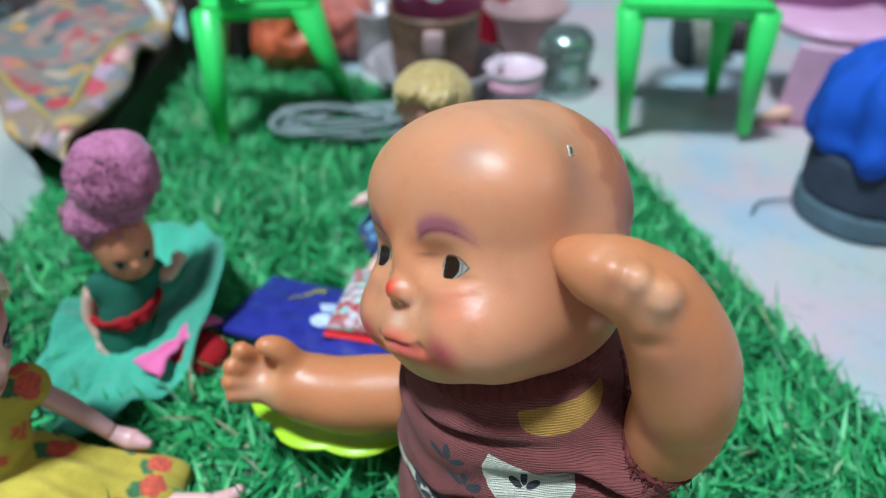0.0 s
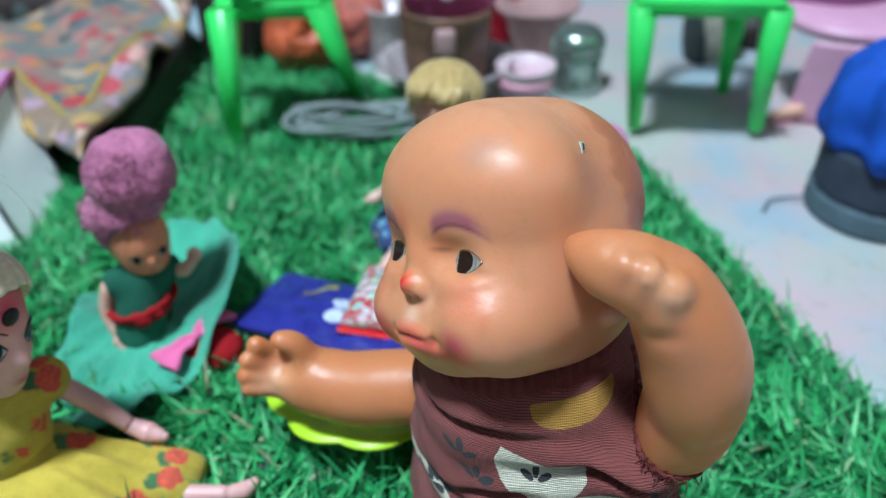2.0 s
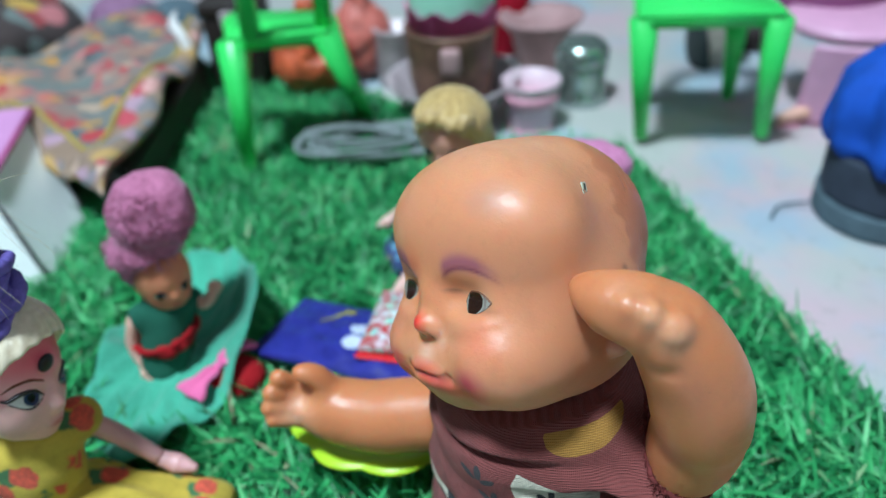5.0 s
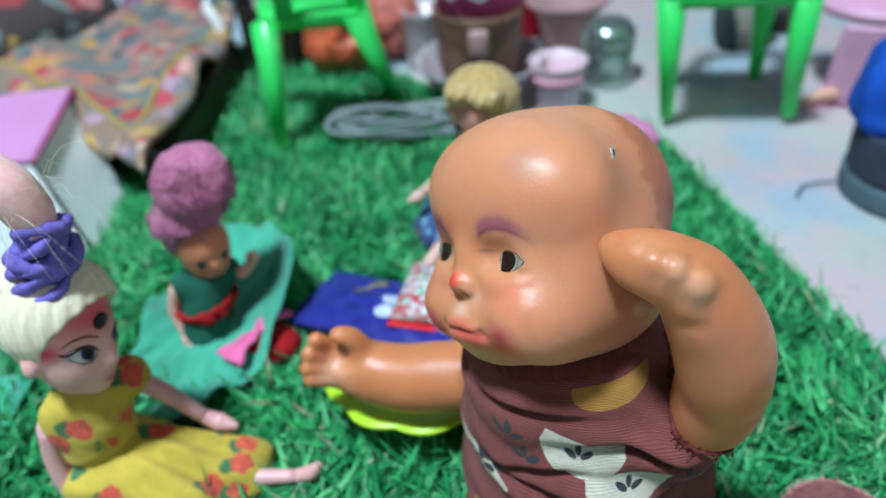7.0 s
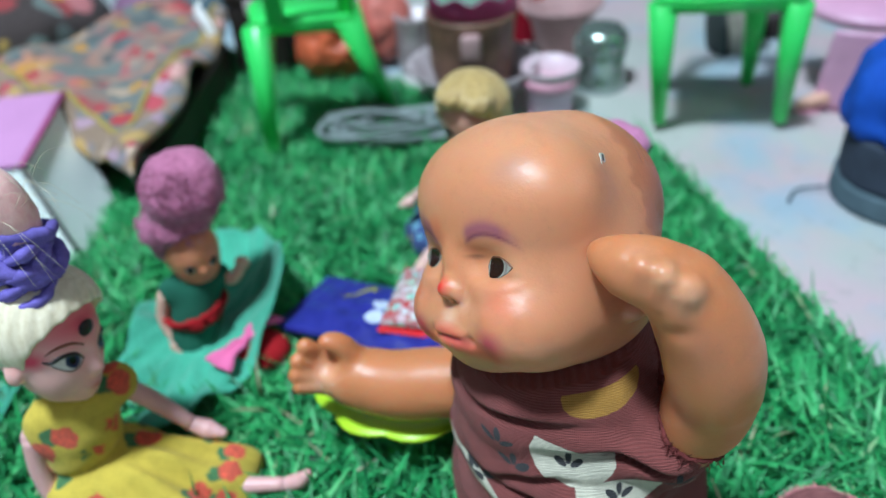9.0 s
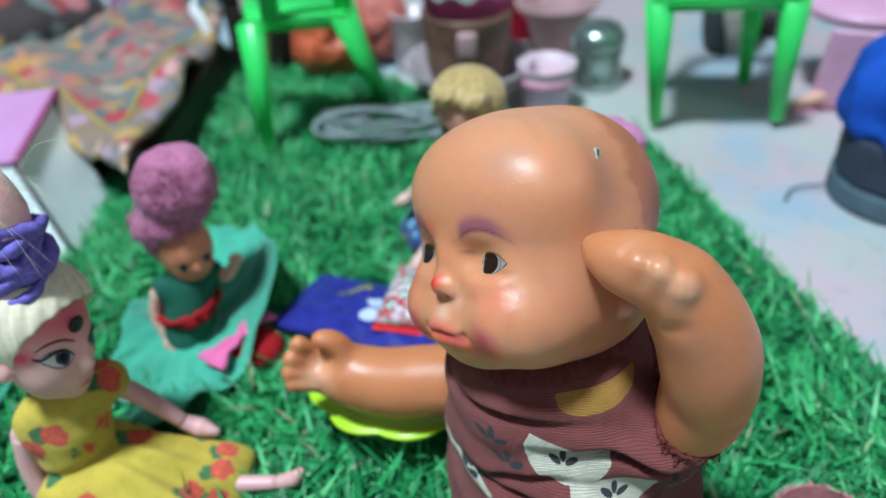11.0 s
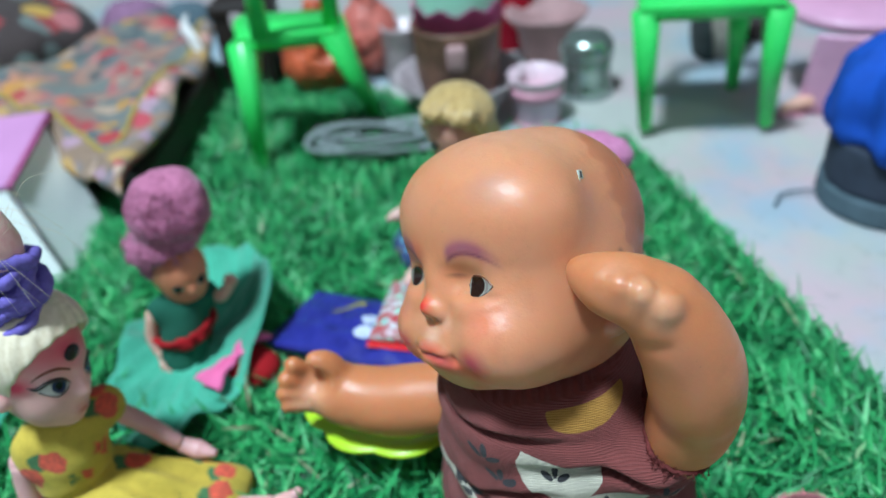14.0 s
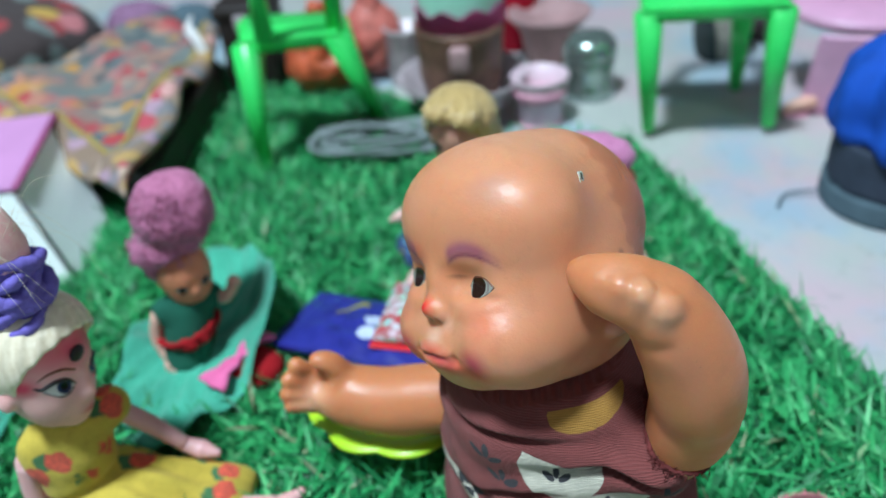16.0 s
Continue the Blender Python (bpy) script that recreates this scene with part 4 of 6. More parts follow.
    hem = curve_points([(0.0716, 0.2530, 0.1038), (0.0722, 0.2480, 0.1012), (0.0717, 0.2425, 0.0983), (0.0710, 0.2365, 0.0962), (0.0699, 0.2290, 0.0930), (0.0703, 0.2235, 0.0899), (0.0720, 0.2195, 0.0873), (0.0762, 0.2170, 0.0855), (0.0809, 0.2158, 0.0848), (0.0850, 0.2160, 0.0852), (0.0890, 0.2190, 0.0850), (0.0920, 0.2250, 0.0840)], 6)
    fig.mesh(tube([p + Vector((rng.uniform(-1, 1), rng.uniform(-1, 1), rng.uniform(-1, 1))) * 0.0004 for p in hem], [0.0007 + 0.0004 * rng.random() for _ in hem], 7), hem_thread)
    for i in range(85):
        c = hem[rng.randrange(6, len(hem))] + Vector((rng.uniform(-1, 1), rng.uniform(-1, 0.2), rng.uniform(-1, 1))) * 0.0009
        e = c + Vector((rng.uniform(-0.0022, 0.0022), rng.uniform(-0.0024, 0.0004), rng.uniform(-0.0030, 0.0018)))
        fig.mesh(tube([c, (c + e) / 2 + Vector((rng.uniform(-0.0007, 0.0007), -0.0003, 0.0005)), e], 0.00016, 4), hem_thread)
    fig.finish("baby_doll", "orange vinyl bald baby doll in printed maroon dress on grass mat", "doll")


def white_hair_doll():
    """The fashion doll with platinum hair in a lilac scrunchie and a yellow printed dress."""
    fig = Figure((-0.168, 0.258, 0.0))
    head = Matrix.Translation((-0.1631, 0.2662, 0.0956)) @ turned(-8.9, -6.8, 15.8)

    def head_field(p):
        q = p.copy()
        q[..., 1] = np.abs(q[..., 1])
        d = d_ball(p, (-0.002, 0, 0.006), (0.0205, 0.0200, 0.0210))
        d = join(d, d_ball(p, (0.0065, 0, -0.0085), (0.0130, 0.0150, 0.0145)), 0.008)
        d = join(d, d_ball(p, (0.0140, 0, -0.0178), (0.0040, 0.0050, 0.0040)), 0.005)
        d = join(d, d_ball(p, (0.0200, 0, -0.0062), (0.0030, 0.0025, 0.0030)), 0.003)
        d = join(d, d_ball(p, (0.0188, 0, -0.0010), (0.0020, 0.0018, 0.0050)), 0.004)
        d = join(d, d_ball(p, (0.0178, 0, -0.0134), (0.0024, 0.0046, 0.0015)), 0.002)
        d = join(d, d_ball(p, (0.0172, 0, -0.0152), (0.0022, 0.0036, 0.0013)), 0.002)
        d = carve(d, d_ball(q, (0.0205, 0.0085, 0.0010), (0.0030, 0.0045, 0.0035)), 0.003)
        return join(d, d_ball(q, (-0.0010, 0.0188, -0.0032), (0.0036, 0.0024, 0.0050)), 0.002)

    def on_face(y, z, lift=0.0):
        low, high = 0.0, 0.03
        for _ in range(24):
            mid = (low + high) / 2
            low, high = (mid, high) if head_field(np.array([[mid, y, z]]))[0] < 0 else (low, mid)
        return head @ Vector((low + lift, y, z))

    rose = lin(222, 84, 104)
    spots = [((0.0060, s * 0.0180, 0.0035), (0.007, 0.0050, 0.0050), lin(226, 48, 84), 1.0) for s in (-1, 1)] + [((0.0120, 0, 0.0145), (0.018, 0.026, 0.0095), rose, 0.95), ((0.0165, 0.0100, -0.0040), (0.006, 0.006, 0.006), rose, 0.7),
             ((0.0195, 0, -0.0143), (0.004, 0.0046, 0.0018), lin(190, 84, 92), 0.95), ((0.018, 0.0, 0.0), (0.004, 0.012, 0.004), lin(220, 150, 140), 0.3)]
    fig.soft(head_field, (-0.026, -0.025, -0.026), (0.026, 0.025, 0.030), 0.0008, doll_skin, lambda v: tint(v, lin(238, 178, 170), spots), head)

    # printed eyes: a pale almond with a dark iris, a bold winged lid line and a thin brow
    def almond(p):
        y = np.abs(p[..., 1]) - 0.0098
        z = p[..., 2] - 0.0008 - 0.10 * y
        return y, z, 0.0036 * (1 - np.clip(np.abs(y) / 0.0054, 0, 1.4) ** 2.2)

    def eye_field(p):
        y, z, tall = almond(p)
        return np.maximum(head_field(p) - 0.0002, 0.6 * np.maximum(np.abs(z) - tall, np.abs(y) - 0.0054))

    def eye_paint(v):
        y, z, tall = almond(v)
        d = np.sqrt(((y + 0.0010) / 0.0028) ** 2 + ((z - 0.0004) / 0.0034) ** 2)
        col = np.where((d < 1.0)[:, None], np.array(lin(52, 62, 92)), np.array(lin(206, 200, 194)))
        return np.where((d < 0.55)[:, None], np.array(lin(20, 18, 24)), col)

    for s in (-1, 1):
        fig.soft(eye_field, (0.004, min(s * 0.0040, s * 0.0156), -0.0040), (0.024, max(s * 0.0040, s * 0.0156), 0.0056), 0.0004, eye_gloss, eye_paint, head)
        lid = [on_face(s * y, z, 0.0002) for y, z in ((0.0046, 0.0000), (0.0070, 0.0030), (0.0098, 0.0042), (0.0126, 0.0038), (0.0150, 0.0022), (0.0166, 0.0030))]
        fig.limb(lid, (0.0003, 0.0006, 0.0008, 0.0009, 0.0008, 0.0002), lash, steps=3, sides=6)
        fig.limb([on_face(s * y, z, 0.0001) for y, z in ((0.0052, -0.0010), (0.0078, -0.0028), (0.0108, -0.0028), (0.0146, 0.0006))], (0.0002, 0.0003, 0.0003, 0.0003), lash, steps=3, sides=6)
        if s < 0:
            fig.limb([on_face(s * y, z, 0.0001) for y, z in ((0.0042, 0.0060), (0.0085, 0.0082), (0.0130, 0.0078), (0.0158, 0.0056))], (0.0004, 0.0006, 0.0005, 0.0002), brow_brown, steps=3, sides=6)
    dot = head.copy()
    dot.translation = on_face(-0.001, 0.0116, 0.0002)
    fig.ball(dot.translation, (0.0016, 0.0039, 0.0034), black_dot, dot.to_3x3())

    def hairline(p):
        return np.sqrt((((p - np.array((0.0200, 0, -0.0010))) / np.array((0.0220, 0.0265, 0.0222))) ** 2).sum(-1))

    def hair_field(p):
        d = d_ball(p, (-0.0022, 0, 0.0120), (0.0232, 0.0236, 0.0222))
        d = join(d, d_ball(p, (-0.012, 0, 0.022), (0.014, 0.016, 0.015)), 0.006)
        d = carve(d, 0.0212 * (hairline(p) - 1), 0.0016)
        d = np.maximum(d, -p[..., 2] - 0.010 + 0.2 * p[..., 0])
        ang = np.arctan2(p[..., 1], p[..., 0] + 0.012)
        return d + 0.0002 * np.sin(30 * ang + 4 * np.sin(p[..., 2] * 120)) + 0.0004 * waves(p, 200, 6)

    fig.soft(hair_field, (-0.032, -0.028, -0.014), (0.026, 0.028, 0.042), 0.0008, white_hair, None, head)
    # the rooted edge of the hair: a row of small stitches
    for y in np.linspace(-0.0172, 0.0172, 44):
        low, high = 0.0, 0.026
        for _ in range(20):
            z = (low + high) / 2
            x = (head.inverted() @ on_face(y, z)).x
            low, high = (z, high) if hairline(np.array([x, y, z])) < 1 else (low, z)
        fig.ball(on_face(y, low - 0.0002, 0.0001), (0.0006, 0.0003, 0.0008), stitch_tan, None, None, 6)
    # scrunchie: a long crumpled cloth tube wound in slanting folds round the upright tail
    rng = random.Random(3)
    axis = curve_points([(-0.1592, 0.2692, 0.1275), (-0.1572, 0.2698, 0.1325), (-0.1550, 0.2704, 0.1385), (-0.1532, 0.2706, 0.1455)], 10)
    for k in range(8):
        c = axis[int(k / 7 * 30)]
        rad = 0.0108 * (1 - 0.035 * k)
        ring = []
        for i in range(9):
            a = 2 * math.pi * i / 8 + k
            rr = rad * (1 + 0.15 * rng.uniform(-1, 1))
            ring.append(Vector((c.x + rr * math.cos(a), c.y + rr * math.sin(a), c.z + 0.0046 * math.sin(a + k * 1.3) + 0.0012 * rng.uniform(-1, 1))))
        ring[-1] = ring[0]
        pts = curve_points(ring, 6)
        fig.mesh(tube(pts, [0.0026 + 0.0006 * math.sin(i * 0.5 + k) + 0.00025 * math.sin(i * 1.9) for i in range(len(pts))], 14, 0.8), lilac_cloth)
    fig.soft(lambda p: d_limb(p, (-0.1598, 0.2692, 0.125), (-0.1535, 0.2706, 0.145), 0.0090, 0.0078) + 0.001 * waves(p, 400, 2), (-0.180, 0.248, 0.100), (-0.138, 0.288, 0.166), 0.0012, lilac_cloth)
    fig.limb([(-0.1540, 0.2700, 0.143), (-0.1540, 0.2700, 0.153), (-0.1580, 0.2700, 0.164), (-0.166, 0.271, 0.172), (-0.178, 0.272, 0.173)], (0.006, 0.0085, 0.0095, 0.008, 0.003), pink_hair)
    for i in range(60):
        a = rng.uniform(0, 6.28)
        root = Vector((-0.155 + 0.008 * math.cos(a), 0.270 + 0.008 * math.sin(a), 0.160))
        tip = root + Vector((rng.uniform(-0.024, 0.022), rng.uniform(-0.012, 0.012), rng.uniform(-0.040, 0.018)))
        fig.mesh(tube(curve_points([root, (root + tip) / 2 + Vector((rng.uniform(-0.004, 0.006), 0, 0.007)), tip], 4), 0.00006, 4), white_hair)

    def dress_field(p):
        d = d_limb(p, (-0.1640, 0.2640, 0.062), (-0.1660, 0.2590, 0.030), 0.0165, 0.0135)
        d = join(d, d_ball(p, (-0.1510, 0.2750, 0.0640), (0.0085, 0.0085, 0.009)), 0.006)
        d = join(d, d_ball(p, (-0.1740, 0.2545, 0.060), (0.0085, 0.0085, 0.010)), 0.006)
        skirt = d_limb(p, (-0.165, 0.260, 0.020), (-0.112, 0.266, 0.011), 0.0215, 0.0125)
        skirt = join(skirt, d_limb(p, (-0.165, 0.255, 0.020), (-0.125, 0.242, 0.010), 0.0200, 0.0140), 0.010)
        skirt = join(skirt, d_ball(p, (-0.132, 0.262, 0.008), (0.034, 0.026, 0.008)), 0.010)
        d = join(d, skirt, 0.008)
        d = d + 0.0024 * waves(p, 190, 21) + 0.0026 * np.exp(-((p[..., 2] - 0.0375 - 0.12 * (p[..., 0] + 0.165)) / 0.0030) ** 2) + 0.0016 * np.sin(np.arctan2(p[..., 1] - 0.262, p[..., 0] + 0.185) * 26) * np.clip((p[..., 0] + 0.165) / 0.03, 0, 1) * (p[..., 2] < 0.036)
        return np.maximum(np.maximum(d, p[..., 2] - 0.0760), 0.003 - p[..., 2])

    fig.soft(dress_field, (-0.200, 0.215, -0.002), (-0.090, 0.300, 0.082), 0.0011, yellow_print)
    pale = lin(230, 172, 170)
    fig.limb([(-0.1620, 0.2660, 0.064), (-0.1610, 0.2665, 0.072)], (0.0062, 0.0060), doll_skin, pale)
    fig.limb([(-0.1500, 0.2760, 0.0605), (-0.1400, 0.2790, 0.046), (-0.1270, 0.2790, 0.030)], (0.0046, 0.0044, 0.0034), doll_skin, pale)
    fig.limb([(-0.1270, 0.2790, 0.030), (-0.1200, 0.2785, 0.0265), (-0.1130, 0.2770, 0.0255)], (0.0036, 0.0046, 0.0022), doll_skin, pale)
    fig.limb([(-0.1780, 0.2510, 0.058), (-0.1800, 0.2470, 0.040), (-0.1770, 0.2420, 0.021), (-0.1740, 0.2410, 0.014)], (0.0048, 0.0046, 0.0038, 0.0042), doll_skin, pale)
    fig.limb([(-0.128, 0.258, 0.011), (-0.103, 0.2580, 0.0120), (-0.082, 0.2590, 0.0115)], (0.0050, 0.0040, 0.0032), doll_skin, pale)
    fig.limb([(-0.082, 0.2590, 0.0115), (-0.0755, 0.2598, 0.0130), (-0.0715, 0.2602, 0.0170)], (0.0033, 0.0038, 0.0024), doll_skin, pale)
    fig.finish("fashion_doll", "fashion doll with platinum hair, lilac scrunchie and yellow printed dress", "doll", "small dolls on the mat")


def purple_hair_doll():
    """The small doll with a purple beehive, seated on a spread teal felt skirt."""
    fig = Figure((-0.158, 0.364, 0.0))
    head = Matrix.Translation((-0.1475, 0.3690, 0.0630)) @ turned(-50, -6, 0)

    def head_field(p):
        d = d_ball(p, (0, 0, 0.002), (0.0150, 0.0148, 0.0160))
        d = join(d, d_ball(p, (0.006, 0, -0.008), (0.0085, 0.0100, 0.0080)), 0.006)
        return join(d, d_ball(p, (0.0152, 0, -0.0030), (0.0018, 0.0018, 0.0020)), 0.002)

    spots = [((0.010, s * 0.009, -0.006), (0.005, 0.005, 0.004), lin(206, 92, 84), 0.5) for s in (-1, 1)] + [((0.0145, 0, -0.0085), (0.003, 0.0035, 0.0013), lin(180, 50, 60), 0.9)]
    fig.soft(head_field, (-0.019, -0.019, -0.020), (0.020, 0.019, 0.021), 0.0010, doll_skin, lambda v: tint(v, lin(220, 138, 104), spots), head)
    for s in (-1, 1):
        eye = head @ Matrix.Translation((0.0128, s * 0.0062, -0.0005)) @ Matrix.Rotation(s * 0.45, 4, "Z")
        fig.ball(eye.translation, (0.0014, 0.0030, 0.0024), eye_white, eye.to_3x3())
        fig.ball(eye @ Vector((0.0008, 0, 0)), (0.0011, 0.0019, 0.0021), eye_dark, eye.to_3x3())
        fig.limb([eye @ Vector((0.001, y, z)) for y, z in ((-0.0034, 0.0006), (0, 0.0027), (0.0034, 0.0006))], (0.0003, 0.0006, 0.0003), lash, steps=3, sides=6)

    def hair_field(p):
        d = d_ball(p, (-0.1430, 0.3725, 0.1005), (0.0205, 0.0200, 0.0185))
        d = join(d, d_ball(p, (-0.1400, 0.3720, 0.1120), (0.0130, 0.0130, 0.0075)), 0.008)
        d = join(d, d_ball(p, (-0.1525, 0.3715, 0.0815), (0.0192, 0.0188, 0.0125)), 0.006)
        d = join(d, d_ball(p, (-0.1570, 0.3720, 0.0690), (0.0120, 0.0130, 0.0110)), 0.005)
        d = carve(d, d_ball(p, (-0.1367, 0.3561, 0.0645), (0.0185, 0.0175, 0.0165)), 0.003)
        return d + 0.0036 * np.abs(waves(p, 130, 38)) + 0.0008 * waves(p, 480, 31) + 0.0003 * waves(p, 1000, 32) - 0.001

    fig.soft(hair_field, (-0.176, 0.345, 0.050), (-0.112, 0.400, 0.130), 0.0011, purple_hair)

    rng = random.Random(12)
    for i in range(900):
        a, b = rng.uniform(0, 6.283), rng.uniform(-0.6, 1.4)
        c, rad = (Vector((-0.1430, 0.3725, 0.1005)), Vector((0.0205, 0.0200, 0.0185))) if i % 3 else (Vector((-0.1525, 0.3715, 0.0815)), Vector((0.0192, 0.0188, 0.0125)))
        way = Vector((math.cos(a) * math.cos(b), math.sin(a) * math.cos(b), math.sin(b)))
        root = c + Vector((way.x * rad.x, way.y * rad.y, way.z * rad.z)) * 0.97
        side = way.orthogonal().normalized()
        side.rotate(Matrix.Rotation(rng.uniform(0, 6.283), 3, way))
        fig.mesh(tube([root, root + way * 0.0014 + side * 0.0022, root + way * 0.0010 + side * 0.0060], [0.0003, 0.00024, 0.00012], 4), purple_hair)

    def trunk(p):
        d = d_limb(p, (-0.1490, 0.3670, 0.043), (-0.1560, 0.3560, 0.012), 0.0125, 0.0135)
        d = join(d, d_limb(p, (-0.1620, 0.3610, 0.043), (-0.1400, 0.3740, 0.043), 0.0070, 0.0070), 0.006)
        return d + 0.0005 * waves(p, 260, 5)

    fig.soft(trunk, (-0.182, 0.340, 0.000), (-0.126, 0.392, 0.062), 0.0012, dark_green_felt)
    ring = [Vector((-0.1525 + 0.0142 * math.cos(a), 0.3620 + 0.0142 * math.sin(a), 0.0270 + 0.0022 * math.cos(a))) for a in np.linspace(0, 2 * math.pi, 19)]
    fig.mesh(tube(ring, 0.0064, 10, 0.32), red_felt)
    for off, sz in (((0.004, -0.0145, 0.031), 0.006), ((0.010, -0.010, 0.032), 0.005)):
        fig.ball(Vector((-0.1525, 0.3620, -0.0025)) + Vector(off), (sz, 0.003, sz * 0.75), red_felt)
    tan = lin(222, 168, 152)
    fig.limb([(-0.1650, 0.3580, 0.043), (-0.1690, 0.3550, 0.028), (-0.1640, 0.3500, 0.016)], (0.0038, 0.0036, 0.0030), doll_skin, tan)
    fig.limb([(-0.1640, 0.3500, 0.016), (-0.1620, 0.3475, 0.0135), (-0.1600, 0.3450, 0.0125)], (0.0034, 0.0046, 0.0026), doll_skin, tan)
    fig.limb([(-0.1380, 0.3740, 0.043), (-0.1310, 0.3720, 0.0415), (-0.1250, 0.3740, 0.0480)], (0.0038, 0.0036, 0.0030), doll_skin, tan)
    fig.ball((-0.1240, 0.3745, 0.0505), (0.0040, 0.0030, 0.0040), doll_skin, None, tan)

    # round felt skirt, curled up behind, dipping to the front
    def felt(u, v):
        a = 2 * math.pi * u + 0.3
        rim = 1 + 0.06 * math.sin(3 * a + 1) + 0.04 * math.sin(7 * a)
        r = 0.010 + 0.050 * v * rim
        x, y = math.cos(a), math.sin(a)
        long = 1.12 + 0.10 * max(0.0, -y)
        lift = 0.030 * v ** 1.6 * max(0.0, 0.75 * x + 0.55 * y) ** 1.3 + 0.010 * v ** 2 * (0.5 + 0.5 * math.sin(4 * a + 0.7)) + 0.0022 * v * math.sin(9 * a + 5 * v) + 0.0012 * v * math.sin(17 * a - 11 * v)
        return Vector((-0.1500 + r * x * 0.74, 0.3660 + r * y * long, 0.0135 + lift - 0.004 * v * max(0.0, -y)))

    bm = sheet(felt, 110, 22, 0.0014)
    fig.mesh(bm, teal_felt)
    bow = Matrix.Translation((-0.1210, 0.3440, 0.0215)) @ Matrix.Rotation(radians(64), 4, "Z") @ Matrix.Rotation(0.18, 4, "X")
    for s in (-1, 1):
        fig.mesh(sheet(lambda u, v: Vector((s * (0.001 + 0.0215 * u), (v - 0.5) * (0.004 + 0.012 * u + 0.002 * math.sin(9 * u)), 0.0016 * math.sin(u * 3.1) + 0.0008 * math.sin(v * 9))), 10, 8, 0.0010), pink_felt, None, bow)
    fig.ball(bow.translation, (0.0028, 0.0028, 0.0020), pink_felt)
    fig.soft(lambda p: d_ball(p, (-0.1150, 0.3460, 0.010), (0.016, 0.014, 0.010)) + 0.001 * waves(p, 260, 4), (-0.136, 0.328, -0.002), (-0.096, 0.364, 0.024), 0.0014, red_felt)
    fig.finish("felt_skirt_doll", "doll with purple beehive hair seated on spread teal felt skirt", "doll", "small dolls on the mat")


def blond_doll():
    """The long-haired doll in a blue floral skirt, seated with the legs to the front."""
    fig = Figure((-0.003, 0.454, 0.0))
    head = Matrix.Translation((0.0050, 0.4540, 0.0930)) @ turned(-112, -10, 0)

    def head_field(p):
        d = d_ball(p, (0, 0, 0.003), (0.0180, 0.0180, 0.0195))
        d = join(d, d_ball(p, (0.007, 0, -0.010), (0.0100, 0.0115, 0.0095)), 0.006)
        return join(d, d_ball(p, (0.0180, 0, -0.004), (0.002, 0.002, 0.0022)), 0.002)

    spots = [((0.0165, 0, -0.0110), (0.003, 0.0035, 0.0014), lin(176, 70, 80), 0.8)]
    fig.soft(head_field, (-0.022, -0.022, -0.024), (0.024, 0.022, 0.026), 0.0012, doll_skin, lambda v: tint(v, lin(206, 150, 130), spots), head)
    for s in (-1, 1):
        eye = head @ Matrix.Translation((0.0150, s * 0.0075, -0.0005)) @ Matrix.Rotation(s * 0.45, 4, "Z")
        fig.ball(eye.translation, (0.0016, 0.0038, 0.0030), eye_white, eye.to_3x3())
        fig.ball(eye @ Vector((0.0009, 0, 0)), (0.0013, 0.0027, 0.0027), eye_dark, eye.to_3x3())
        fig.limb([eye @ Vector((0.0012, y, z)) for y, z in ((-0.0042, 0.0006), (0, 0.0034), (0.0042, 0.0006))], (0.0003, 0.0007, 0.0003), lash, steps=3, sides=6)

    def hair_field(p):
        d = d_ball(p, (-0.004, 0, 0.0085), (0.0215, 0.0225, 0.0195))
        d = join(d, d_ball(p, (0.0080, -0.006, 0.0215), (0.0110, 0.0100, 0.0065)), 0.004)
        d = join(d, d_ball(p, (0.0080, 0.0090, 0.0190), (0.0110, 0.0090, 0.0070)), 0.003)
        d = carve(d, d_ball(p, (0.0165, 0, -0.0030), (0.0165, 0.0215, 0.0185)), 0.002)
        d = join(d, d_limb(p, (-0.014, 0.006, 0.0), (-0.018, 0.014, -0.030), 0.0115, 0.0100), 0.006)
        d = join(d, d_limb(p, (-0.018, 0.014, -0.030), (-0.016, 0.026, -0.062), 0.0100, 0.0040), 0.006)
        ang = np.arctan2(p[..., 1], p[..., 0] + 0.02)
        return d + 0.0004 * np.sin(34 * ang + 5 * np.sin(p[..., 2] * 130)) + 0.0012 * np.abs(waves(p, 170, 6)) - 0.0005

    fig.soft(hair_field, (-0.034, -0.030, -0.072), (0.024, 0.040, 0.036), 0.0012, blond_hair, None, head)
    skin = lin(228, 184, 172)
    fig.limb([(0.0040, 0.4545, 0.066), (0.0045, 0.4545, 0.076)], (0.0045, 0.0045), doll_skin, skin)
    fig.soft(lambda p: join(d_limb(p, (0.004, 0.4545, 0.062), (0.003, 0.4545, 0.038), 0.0125, 0.0110), d_limb(p, (-0.006, 0.4535, 0.064), (0.015, 0.4555, 0.064), 0.0058, 0.0058), 0.004) + 0.0006 * waves(p, 260, 2),
             (-0.018, 0.436, 0.020), (0.026, 0.474, 0.078), 0.0013, maroon_cloth)
    fig.ball((0.0160, 0.4560, 0.052), (0.0070, 0.0115, 0.0170), black_cloth)
    fig.ball((0.0030, 0.4545, 0.037), (0.0150, 0.0130, 0.0060), black_cloth)
    fig.limb([(-0.0080, 0.4535, 0.0655), (-0.0210, 0.4500, 0.0530), (-0.0340, 0.4470, 0.0420)], (0.0040, 0.0037, 0.0030), doll_skin, skin)
    fig.limb([(-0.0340, 0.4470, 0.0420), (-0.0380, 0.4455, 0.0400), (-0.0425, 0.4440, 0.0390)], (0.0032, 0.0040, 0.0016), doll_skin, skin)
